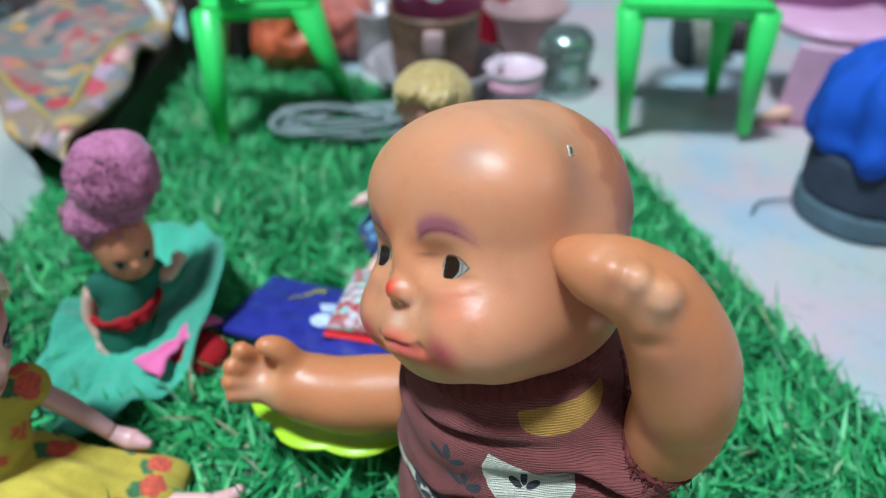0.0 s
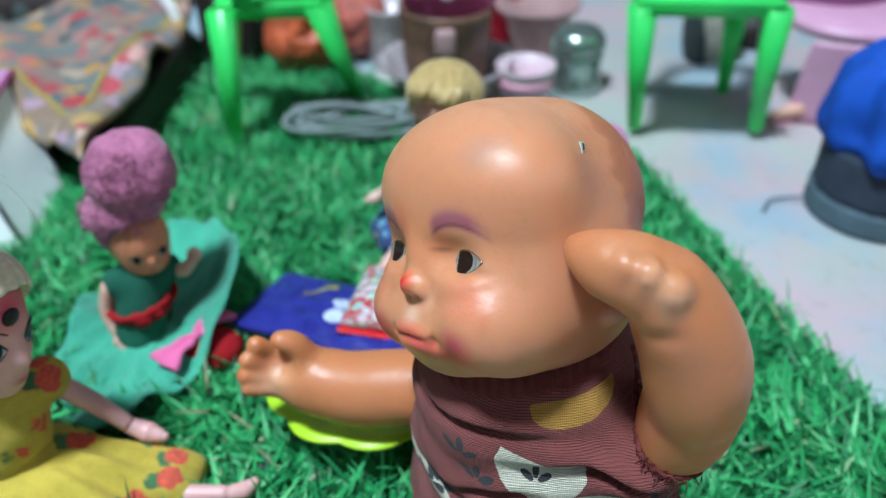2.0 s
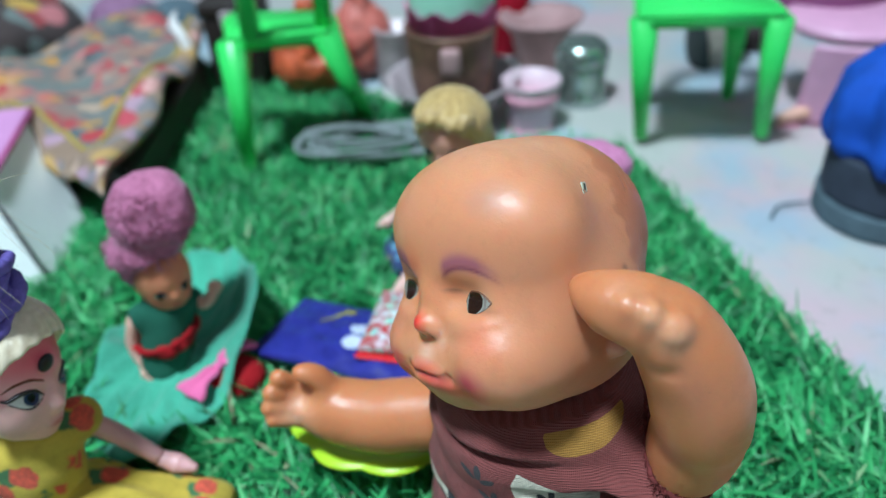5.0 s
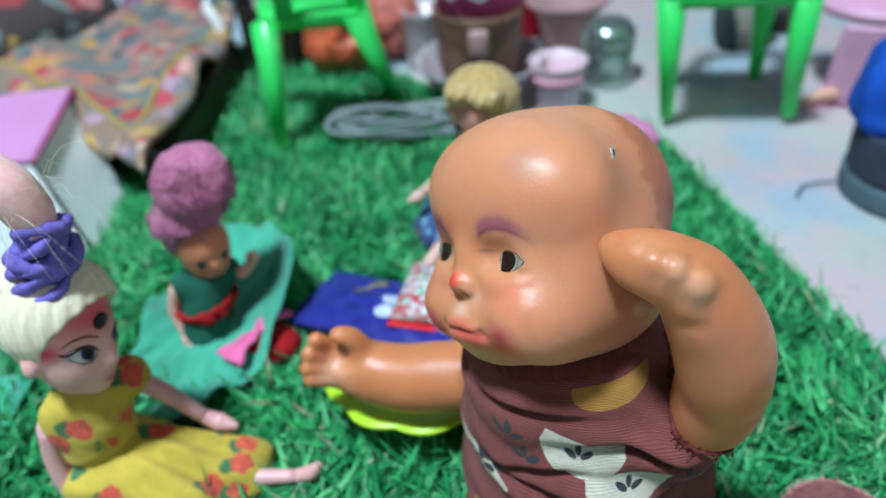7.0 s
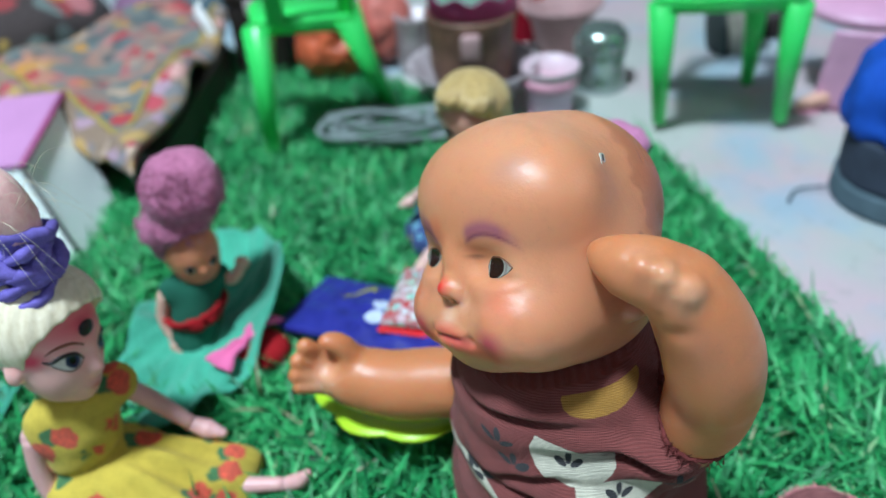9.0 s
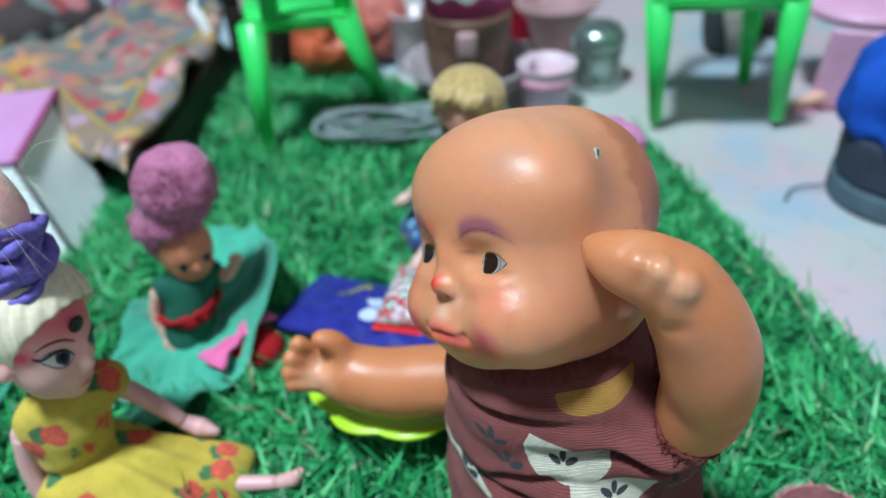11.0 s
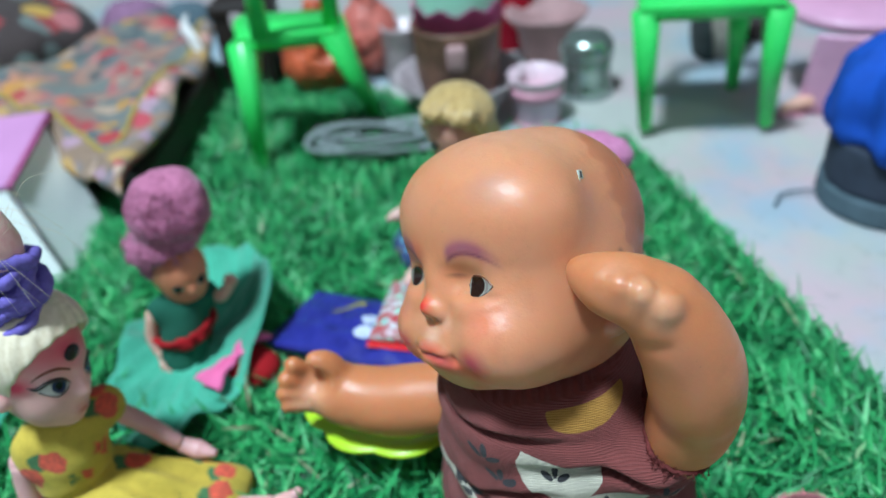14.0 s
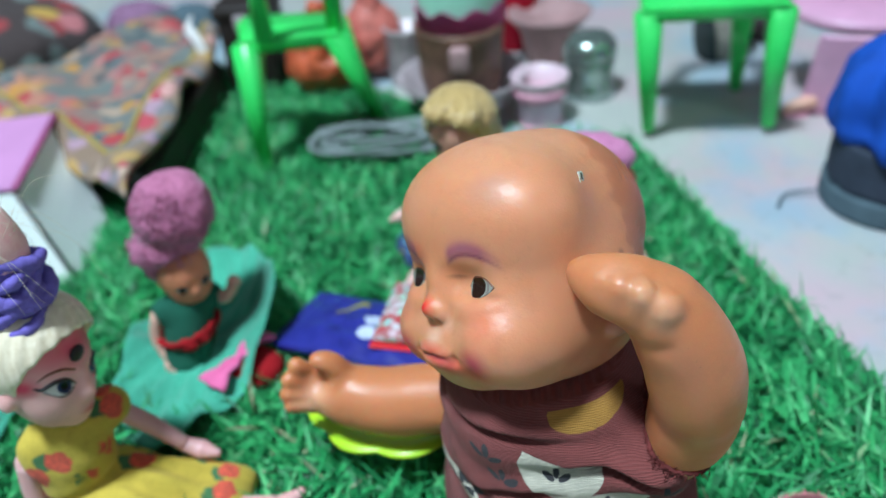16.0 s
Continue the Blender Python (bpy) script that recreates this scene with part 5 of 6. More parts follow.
    fig.limb([(0.0185, 0.4550, 0.0655), (0.0225, 0.4480, 0.0480), (0.0180, 0.4400, 0.0310)], (0.0040, 0.0037, 0.0030), doll_skin, skin)
    fig.limb([(0.0180, 0.4400, 0.0310), (0.0160, 0.4370, 0.0265), (0.0150, 0.4350, 0.0220)], (0.0032, 0.0042, 0.0020), doll_skin, skin)

    def skirt(p):
        ang = np.arctan2(p[..., 1] - 0.455, p[..., 0] - 0.0)
        d = d_ball(p, (-0.001, 0.452, 0.014), (0.0400, 0.0360, 0.0210))
        d = join(d, d_limb(p, (0.002, 0.4545, 0.020), (0.002, 0.4545, 0.036), 0.020, 0.012), 0.010)
        return np.maximum(d + 0.0022 * np.sin(13 * ang) * np.clip((0.04 - p[..., 2]) / 0.03, 0, 1) + 0.0012 * waves(p, 260, 14), 0.002 - p[..., 2])

    fig.soft(skirt, (-0.050, 0.405, -0.002), (0.050, 0.500, 0.050), 0.0014, blue_floral)
    fig.mesh(sheet(lambda u, v: Vector((0.006 + 0.024 * u, 0.4260 + 0.022 * v - 0.004 * u, 0.0300 + 0.008 * v - 0.010 * (u - 0.3) ** 2 + 0.0012 * math.sin(9 * u))), 12, 10, 0.0015), pink_cotton)
    for a, b, c in (((-0.018, 0.434, 0.014), (-0.026, 0.418, 0.014), (-0.034, 0.405, 0.011)), ((0.000, 0.430, 0.014), (-0.004, 0.414, 0.014), (-0.008, 0.404, 0.012))):
        fig.limb([a, b, c], (0.0062, 0.0050, 0.0036), doll_skin, skin)
    fig.ball((0.045, 0.452, 0.012), (0.013, 0.012, 0.011), crimson_cloth)
    fig.ball((0.046, 0.441, 0.010), (0.010, 0.008, 0.007), pink_cotton)
    fig.finish("blond_doll", "long-haired blond doll in blue floral skirt seated on grass", "doll", "small dolls on the mat")


def violet_hair_doll():
    """The doll behind the baby: violet hair bun, orange fringe, crimson and navy clothes."""
    fig = Figure((0.098, 0.395, 0.0))
    head = Matrix.Translation((0.0800, 0.3920, 0.0820)) @ turned(-150, 0, 0)
    fig.soft(lambda p: join(d_ball(p, (0, 0, 0.002), (0.0150, 0.0148, 0.0165)), d_ball(p, (0.006, 0, -0.009), (0.0085, 0.0095, 0.0080)), 0.006),
             (-0.019, -0.019, -0.022), (0.020, 0.019, 0.022), 0.0013, doll_skin, lambda v: tint(v, lin(206, 142, 118), []), head)

    def bun(p):
        d = d_ball(p, (0.0760, 0.3930, 0.1090), (0.0150, 0.0140, 0.0085))
        d = join(d, d_ball(p, (0.0870, 0.3900, 0.1070), (0.0085, 0.0090, 0.0080)), 0.003)
        d = join(d, d_ball(p, (0.0680, 0.3940, 0.1120), (0.0085, 0.0090, 0.0070)), 0.003)
        return d + 0.0010 * waves(p, 420, 17)

    fig.soft(bun, (0.050, 0.370, 0.090), (0.104, 0.415, 0.128), 0.0013, violet_hair)
    fig.soft(lambda p: carve(d_ball(p, (0.0820, 0.3920, 0.0870), (0.0165, 0.0168, 0.0170)), d_ball(p, (0.066, 0.384, 0.078), (0.014, 0.014, 0.018)), 0.003) + 0.0005 * waves(p, 500, 19),
             (0.060, 0.370, 0.066), (0.104, 0.414, 0.108), 0.0013, orange_hair)
    fig.soft(lambda p: d_limb(p, (0.0870, 0.3910, 0.060), (0.0940, 0.3920, 0.022), 0.0120, 0.0150) + 0.0006 * waves(p, 260, 3), (0.065, 0.365, 0.000), (0.120, 0.418, 0.080), 0.0014, crimson_cloth)
    fig.soft(lambda p: np.maximum(d_ball(p, (0.1020, 0.3860, 0.014), (0.0270, 0.0240, 0.0180)) + 0.0012 * waves(p, 240, 6), 0.002 - p[..., 2]), (0.070, 0.355, -0.002), (0.136, 0.416, 0.040), 0.0014, navy_cloth)
    fig.soft(lambda p: np.maximum(d_limb(p, (0.1080, 0.3830, 0.014), (0.1230, 0.3680, 0.010), 0.0130, 0.0100) + 0.0008 * waves(p, 240, 7), 0.002 - p[..., 2]), (0.088, 0.345, -0.002), (0.142, 0.404, 0.036), 0.0014, crimson_cloth)
    skin = lin(230, 180, 160)
    fig.limb([(0.0960, 0.3840, 0.056), (0.1020, 0.3760, 0.044), (0.0930, 0.3700, 0.038)], (0.0040, 0.0038, 0.0032), doll_skin, skin)
    fig.finish("violet_hair_doll", "doll with violet bun, orange fringe and crimson clothes on mat", "doll", "small dolls on the mat")


baby_doll()
white_hair_doll()
purple_hair_doll()
blond_doll()
violet_hair_doll()


# ---- things on and round the mat ----
def toy_chair(name, tops, feet, posts, h, label):
    """Moulded plastic toy chair: seat with apron, four tapered legs, two back posts and a curved back."""
    cx, cy = sum(p[0] for p in tops) / 4, sum(p[1] for p in tops) / 4
    chair = thing(name, (cx, cy, 0), label, "chair", "green toy chairs")
    rel = lambda p, z: (p[0] - cx, p[1] - cy, z)
    bm = bmesh.new()
    ring = []
    ts = [Vector(rel(p, 0)) for p in tops]
    for z, grow in ((h - 0.012, 1.05), (h - 0.003, 1.08), (h, 1.06)):
        ring.append([bm.verts.new((t.x * grow, t.y * grow, z)) for t in ts])
    for a, b in zip(ring, ring[1:]):
        for i in range(4):
            bm.faces.new((a[i], a[(i + 1) % 4], b[(i + 1) % 4], b[i]))
    bm.faces.new(ring[0][::-1])
    bm.faces.new(ring[-1])
    bmesh.ops.recalc_face_normals(bm, faces=bm.faces)
    bmesh.ops.bevel(bm, geom=bm.edges[:], offset=0.0022, segments=2, affect="EDGES")
    part("seat", bm, green_plastic, chair, "bright green glossy moulded seat")
    for t, f in zip(tops, feet):
        part("leg", strut(rel(f, 0.0), tuple(0.95 * c for c in rel(t, 0))[:2] + (h - 0.004,), (0.0095, 0.0085), (0.0205, 0.0120)), green_plastic, chair)
    a, b = (Vector(rel(p, h - 0.002)) for p in posts)
    lean = Vector((a.x + b.x, a.y + b.y, 0)).normalized() * 0.012
    for p in (a, b):
        part("back_post", strut(tuple(p), tuple(p + lean + Vector((0, 0, 0.085))), (0.0125, 0.0125), (0.0100, 0.0100)), green_plastic, chair)
    pa, pb = a + lean * 0.7 + Vector((0, 0, 0.055)), b + lean * 0.7 + Vector((0, 0, 0.055))
    out = Vector((lean.x, lean.y, 0)) * 0.6
    bend = sheet(lambda u, v: pa.lerp(pb, u) + out * (4 * u * (1 - u)) + Vector((0, 0, 0.036 * v)), 14, 4, 0.003)
    part("backrest", bend, green_plastic, chair)
    return chair


toy_chair("toy_chair", [(-0.160, 0.590), (-0.087, 0.594), (-0.096, 0.640), (-0.170, 0.648)], [(-0.1640, 0.5805), (-0.0715, 0.657), (-0.088, 0.705), (-0.189, 0.664)], [(-0.141, 0.588), (-0.090, 0.606)], 0.112,
          "bright green plastic toy chair with splayed legs on the grass")
toy_chair("toy_chair", [(0.142, 0.594), (0.240, 0.585), (0.240, 0.670), (0.162, 0.678)], [(0.157, 0.6145), (0.2535, 0.6082), (0.2490, 0.6824), (0.176, 0.690)], [(0.238, 0.670), (0.164, 0.678)], 0.112,
          "bright green plastic toy chair standing on the pale floor")


def scallop_plate(name, at, radius, tilt, material, label, lobes=10):
    plate = thing(name, at, label, "plate", "toy plates")
    plate.rotation_euler = tilt
    k = radius
    prof = [(0.02 * k, 0.0), (0.50 * k, 0.0), (0.62 * k, 0.06 * k), (0.72 * k, 0.18 * k), (0.86 * k, 0.235 * k), (1.0 * k, 0.25 * k), (1.005 * k, 0.28 * k), (0.86 * k, 0.268 * k),
            (0.70 * k, 0.215 * k), (0.59 * k, 0.09 * k), (0.50 * k, 0.035 * k), (0.02 * k, 0.035 * k)]
    part("dish", lathe(prof, 120, 0, 0, lobes, 0.07), material, plate)
    foot = [(0.36 * k, -0.03 * k), (0.40 * k, -0.03 * k), (0.40 * k, 0.01 * k), (0.36 * k, 0.01 * k)]
    part("foot_ring", lathe(foot, 48), material, plate)
    return plate


scallop_plate("toy_plate", (-0.0245, 0.3130, 0.0130), 0.0495, (radians(-8), radians(2), 0.4), lime_plastic, "lime plastic toy plate with wavy rim lying on grass")
scallop_plate("toy_plate", (0.0330, 0.3880, 0.0120), 0.0400, (radians(4), 0, 0.1), yellow_green_plastic, "yellow-green plastic toy plate with wavy rim behind the baby doll")


def chocolate_packet():
    """A puffed purple wrapper, turned on the grass, with pale and gold print shapes."""
    origin = Vector((-0.028, 0.350, 0.0))
    packet = thing("snack_packet", origin, "glossy purple snack packet with pale print lying on grass", "packet")
    turn = Matrix.Rotation(radians(-26), 4, "Z")
    L, W = 0.146, 0.052

    def top(u, v, lift=0.0):
        puff = (max(0.0, math.sin(math.pi * u)) ** 0.5) * (max(0.0, math.sin(math.pi * v)) ** 0.5)
        crease = 0.0009 * math.sin(u * 40 + 5 * v) + 0.0008 * math.sin(v * 22 + u * 9)
        w = (u - 0.5) * L, (v - 0.5) * W
        p = turn @ Vector((w[0], w[1], 0))
        return Vector((p.x, p.y, 0.0165 + 0.0120 * min(1.0, 1.6 * u) - 0.003 * v + 0.0055 * puff + crease * puff + lift))

    part("wrapper", sheet(top, 60, 26, 0.005), purple_foil, packet)
    for u0, v0, lu, lv in ((0.345, 0.57, 0.055, 0.18), (0.355, 0.36, 0.055, 0.20), (0.385, 0.76, 0.05, 0.18), (0.43, 0.58, 0.045, 0.2), (0.45, 0.30, 0.06, 0.18), (0.66, 0.35, 0.10, 0.22)):
        part("printed_shape", sheet(lambda u, v: top(u0 + lu * (u - 0.5) * (0.5 + math.sin(math.pi * v)), v0 + lv * (v - 0.5), 0.0006), 10, 8, 0.0003), wrap_white, packet, "pale blue-white printed shape")
    part("printed_shape", sheet(lambda u, v: top(0.16 + 0.11 * u, 0.55 + 0.18 * math.sin(u * 3.1) * 0.5 + 0.07 * v + 0.2 * u, 0.0006), 14, 4, 0.0003), wrap_gold, packet, "dull gold printed stroke")
    for e in (0, 1):
        part("end_seal", sheet(lambda u, v: top(0, 0) * 0 + (turn @ Vector(((e - 0.5) * L * 1.0 + (e * 2 - 1) * 0.006 * u, (v - 0.5) * W * 0.98, 0))) + Vector((0, 0, 0.0150 + 0.0120 * e - 0.003 * v + 0.0004 * math.sin(v * 90))), 4, 60, 0.0008), purple_foil, packet)


def small_packet():
    origin = Vector((-0.0235, 0.3600, 0.0))
    packet = thing("sparkly_packet", origin, "small red packet with white and mint glitter on purple packet", "packet")
    turn = Matrix.Rotation(radians(-12), 4, "Z")

    def top(u, v):
        puff = (max(0.0, math.sin(math.pi * u)) ** 0.5) * (max(0.0, math.sin(math.pi * v)) ** 0.5)
        p = turn @ Vector(((u - 0.5) * 0.034, (v - 0.5) * 0.046, 0))
        return Vector((p.x, p.y, 0.0345 + 0.0050 * puff + 0.0008 * math.sin(u * 23 + v * 17) * puff))

    part("wrapper", sheet(top, 26, 40, 0.004), sequin, packet)
    for e in (0, 1):
        part("end_seal", sheet(lambda u, v: (turn @ Vector(((v - 0.5) * 0.036, (e - 0.5) * 0.046 + (e * 2 - 1) * 0.004 * u, 0))) + Vector((0, 0, 0.0315 + 0.0006 * math.sin(v * 60))), 4, 30, 0.0010), red_plastic, packet)


chocolate_packet()
small_packet()


def red_scoop():
    scoop = thing("toy_scoop", (0.036, 0.376, 0.0), "red plastic toy scoop leaning on the yellow-green plate", "scoop")
    part("flap", sheet(lambda u, v: Vector((-0.014 + 0.030 * u, -0.012 + 0.020 * v, 0.024 + 0.016 * v + 0.004 * u + 0.002 * math.sin(3.1 * u))), 10, 8, 0.002), red_plastic, scoop)
    part("edge_bead", tube(curve_points([(-0.014, -0.012, 0.0235), (0.001, -0.012, 0.0275), (0.016, -0.012, 0.0275)], 5), 0.0014, 8), red_plastic, scoop)


red_scoop()


def cable_coil():
    """Loose loops of grey flat cable lying behind the blond doll."""
    coil = thing("cable_coil", (-0.072, 0.600, 0.0), "loose coil of flat grey cable lying on the grass", "cable")
    rng = random.Random(8)
    for k, (a, b, dx, dy, turn) in enumerate(((0.054, 0.021, 0.0, -0.002, 0.06), (0.047, 0.016, 0.004, 0.004, 0.20), (0.052, 0.019, -0.002, 0.008, -0.02), (0.044, 0.024, 0.008, -0.006, 0.14), (0.050, 0.013, 0.002, 0.014, 0.10), (0.049, 0.022, -0.004, -0.008, 0.02))):
        pts = []
        for i in range(37):
            t = 2 * math.pi * i / 36
            x, y = a * math.cos(t), b * math.sin(t)
            pts.append((dx + x * math.cos(turn) - y * math.sin(turn) + rng.uniform(-0.0006, 0.0006), dy + x * math.sin(turn) + y * math.cos(turn), 0.0125 + 0.0016 * k + 0.003 * math.sin(2 * t + 2 * k)))
        part("cable_loop", tube(pts, 0.0030, 8, 0.6), grey_rubber, coil)
    part("cable_end", tube(curve_points([(0.040, -0.020, 0.014), (0.062, -0.012, 0.014), (0.070, 0.010, 0.013), (0.064, 0.034, 0.012)], 6), 0.0026, 8, 0.7), grey_rubber, coil)


cable_coil()


def toy_box():
    """Card box, slightly bulged: pink lid with a rose edge, white side, thin dark side edges."""
    base = Vector((-0.2627, 0.4400, 0))
    box = thing("card_box", base, "white card box with pink lid standing on the mat", "box")
    low = [Vector(p) - base for p in ((-0.2627, 0.4400, 0), (-0.2747, 0.5200, 0), (-0.3560, 0.5080, 0), (-0.3440, 0.4280, 0))]
    top = [Vector(p) - base for p in ((-0.2947, 0.4645, 0.0645), (-0.3217, 0.5793, 0.0645), (-0.4157, 0.5628, 0.0645), (-0.3893, 0.4484, 0.0645))]

    def block(a, b, bevel):
        bm = bmesh.new()
        va, vb = [bm.verts.new(p) for p in a], [bm.verts.new(p) for p in b]
        for i in range(4):
            bm.faces.new((va[i], va[(i + 1) % 4], vb[(i + 1) % 4], vb[i]))
        bm.faces.new(va[::-1])
        bm.faces.new(vb)
        bmesh.ops.recalc_face_normals(bm, faces=bm.faces)
        bmesh.ops.bevel(bm, geom=bm.edges[:], offset=bevel, segments=2, affect="EDGES")
        long = [e for e in bm.edges if e.calc_length() > 0.02]
        bmesh.ops.subdivide_edges(bm, edges=long, cuts=9, use_grid_fill=True)
        return bm

    part("body", block(low, top, 0.0015), box_white, box, smooth=False)
    up = Vector((0, 0, 0.004))
    mid = sum(top, Vector()) / 4
    rim = [mid + (p - mid) * 1.015 for p in top]
    part("lid", block([p + Vector((0, 0, 0.0003)) for p in rim], [p + up for p in rim], 0.001), box_pink, box, "pink card lid", smooth=False)
    part("lid_edge", tube([rim[0] + up * 0.6 + Vector((0.0012, 0, 0)), rim[1] + up * 0.6 + Vector((0.0012, 0, 0))], 0.0022, 8), tape_rose, box, "rose paper edge tape")
    for i, j in ((0, 0), (1, 1)):
        part("edge_strip", tube([low[i] + Vector((0.0006, 0, 0)), top[j] + Vector((0.0006, 0, -0.002))], 0.0013, 6), box_dark, box, "thin dark strip along a side edge")


toy_box()


QUILT = (Vector((-0.224, 0.474, 0)), Vector((-0.246, 0.785, 0)), Vector((-0.330, 0.872, 0)), Vector((-0.475, 0.668, 0)))


def quad(u, v):
    a, b, c, d = QUILT
    return a.lerp(b, u).lerp(d.lerp(c, u), v)


def doll_bed():
    """A low dark bed with a printed quilt hanging over its sides."""
    bed = thing("doll_bed", (-0.32, 0.69, 0.0), "low dark wooden doll bed on the mat", "bed")
    at = Vector(bed.location)
    bm = bmesh.new()
    rows = [[bm.verts.new(quad(u, v) - at + Vector((0, 0, z))) for u, v in ((0.12, 0.00), (0.86, -0.04), (0.92, 0.93), (0.12, 0.93))] for z in (0.008, 0.044)]
    for i in range(4):
        bm.faces.new((rows[0][i], rows[0][(i + 1) % 4], rows[1][(i + 1) % 4], rows[1][i]))
    bm.faces.new(rows[0])
    bm.faces.new(rows[1])
    bmesh.ops.recalc_face_normals(bm, faces=bm.faces)
    bmesh.ops.bevel(bm, geom=bm.edges[:], offset=0.003, segments=2, affect="EDGES")
    part("bed_base", bm, dark_wood, bed, smooth=False)
    for u, v in ((0.16, 0.05), (0.82, 0.02), (0.88, 0.88), (0.16, 0.88)):
        p = quad(u, v) - at
        part("foot", slab((p.x - 0.007, p.y - 0.007, 0.0), (p.x + 0.007, p.y + 0.007, 0.010), 0.001), dark_wood, bed, smooth=False)
    quilt = thing("quilt", at, "cream, pink and yellow floral quilt draped over the doll bed", "quilt")

    def drape(u, v):
        p = quad(u, v) - at
        edge = min(u - 0.06, 0.96 - u, v - 0.03, 0.97 - v)
        z = 0.0560 + 0.18 * min(0.0, edge)
        x, y = p.x, p.y
        fold = 0.0045 * math.sin(x * 52 + y * 20 + 2.0 * math.sin(y * 18)) + 0.0035 * math.sin(y * 44 - x * 31) + 0.0020 * math.sin(x * 130 - y * 70)
        wave = 0.0022 * math.sin(y * 42) * max(0.0, 1 - v * 6), 0.005 * math.sin(x * 40) * max(0.0, 1 - u * 6)
        return Vector((x + wave[0], y + wave[1], max(0.026, z + fold)))

    part("cover", sheet(drape, 90, 80, 0.0030), floral, quilt)
    lift = Vector((0, 0, 0.0016))
    side = part("border", sheet(lambda u, v: drape(0.0 + u, 0.15 * v) + lift, 90, 12, 0.0010), border_floral, quilt, "cream and rose printed border")
    foot = part("border", sheet(lambda u, v: drape(0.11 * u, 0.15 + 0.85 * v) + lift, 12, 70, 0.0010), border_floral, quilt, "cream and rose printed border")
    part("piping", tube([drape(0.11 + 0.89 * k / 60, 0.15) + lift for k in range(61)], 0.0024, 8), piping_yellow, side, "dull yellow piping")
    part("piping", tube([drape(0.11, 0.15 + 0.85 * k / 60) + lift for k in range(61)], 0.0024, 8), piping_yellow, foot, "dull yellow piping")
    tie = Vector((-0.262, 0.742, 0)) - at
    part("ribbon", tube(curve_points([tie + Vector(q) for q in ((-0.012, 0.040, 0.070), (-0.006, 0.022, 0.075), (-0.002, 0.006, 0.072), (0.008, -0.006, 0.064), (0.014, -0.012, 0.050))], 6), 0.006, 8, 0.25), white_ribbon, quilt, "white satin ribbon")
    # second, darker bundle beyond it
    pile = thing("gathered_cloth", (-0.560, 0.900, -0.006), "pink and green printed cloth bundle on the floor", "cloth")
    v, q = skin_mesh(lambda p: np.maximum(d_ball(p, (0, 0, 0.02), (0.10, 0.13, 0.06)) + 0.014 * waves(p, 55, 5), -p[..., 2]), (-0.14, -0.17, -0.01), (0.14, 0.17, 0.12), 0.005)
    me = bpy.data.meshes.new("cloth")
    me.from_pydata([tuple(a) for a in v], [], [tuple(int(i) for i in f) for f in q])
    me.materials.append(bundle_floral)
    me.shade_smooth()
    new("cloth", me).parent = pile


doll_bed()


def soft_bag(name, at, radii, material, label, seed, tie=True):
    bag = thing(name, at, label, "bag", "crinkled foil bags")

    def field(p):
        d = d_ball(p, (0, 0, radii[2] * 0.9), radii)
        d = join(d, d_limb(p, (0, 0, radii[2] * 1.5), (0.004, 0.0, radii[2] * 2.3), radii[0] * 0.45, radii[0] * 0.35), 0.012)
        return np.maximum(d + 0.0060 * np.abs(waves(p, 150, seed)) + 0.0030 * waves(p, 380, seed + 1) - 0.002, -p[..., 2])

    r = max(radii) * 1.4
    v, q = skin_mesh(field, (-r, -r, -0.004), (r, r, radii[2] * 2.9), 0.0022)
    me = bpy.data.meshes.new("pouch")
    me.from_pydata([tuple(a) for a in v], [], [tuple(int(i) for i in f) for f in q])
    me.materials.append(material)
    me.shade_smooth()
    new("pouch", me).parent = bag
    part("tie", tube([(radii[0] * 0.42 * math.cos(a), radii[0] * 0.42 * math.sin(a), radii[2] * 1.75) for a in np.linspace(0, 6.283, 15)], 0.002, 6), salmon_foil, bag)


soft_bag("foil_bag", (-0.1350, 0.7400, 0.003), (0.036, 0.026, 0.034), orange_foil, "crinkled orange foil bag beyond the green chair", 3)
soft_bag("foil_bag", (-0.0930, 0.7900, 0.000), (0.032, 0.027, 0.038), salmon_foil, "crinkled salmon foil bag beside the orange one", 7)


def dark_trunk():
    box = thing("toy_chest", (-0.210, 0.778, 0.0), "dark brown toy trunk standing behind the chair", "chest")
    part("body", slab((-0.026, -0.03, 0), (0.026, 0.03, 0.075), 0.003), dark_wood, box)
    lid = part("lid", slab((-0.028, -0.032, 0.0755), (0.028, 0.032, 0.090), 0.004), dark_wood, box)
    part("latch", slab((-0.006, -0.0345, 0.066), (0.006, -0.031, 0.082), 0.0008), rim_grey, lid, "dull metal latch")


dark_trunk()


def pale_tub():
    ob = thing("toy_tub", (-0.160, 0.800, -0.002), "small pale mint plastic toy tub behind the chair", "tub")
    part("body", lathe([(0.001, 0), (0.014, 0), (0.016, 0.003), (0.018, 0.040), (0.020, 0.050), (0.0175, 0.050), (0.0155, 0.040), (0.013, 0.006), (0.001, 0.005)], 40), pale_mint, ob)
    part("rim", lathe([(0.019, 0.046), (0.0215, 0.046), (0.0215, 0.052), (0.019, 0.052)], 40), pale_mint, ob)


pale_tub()


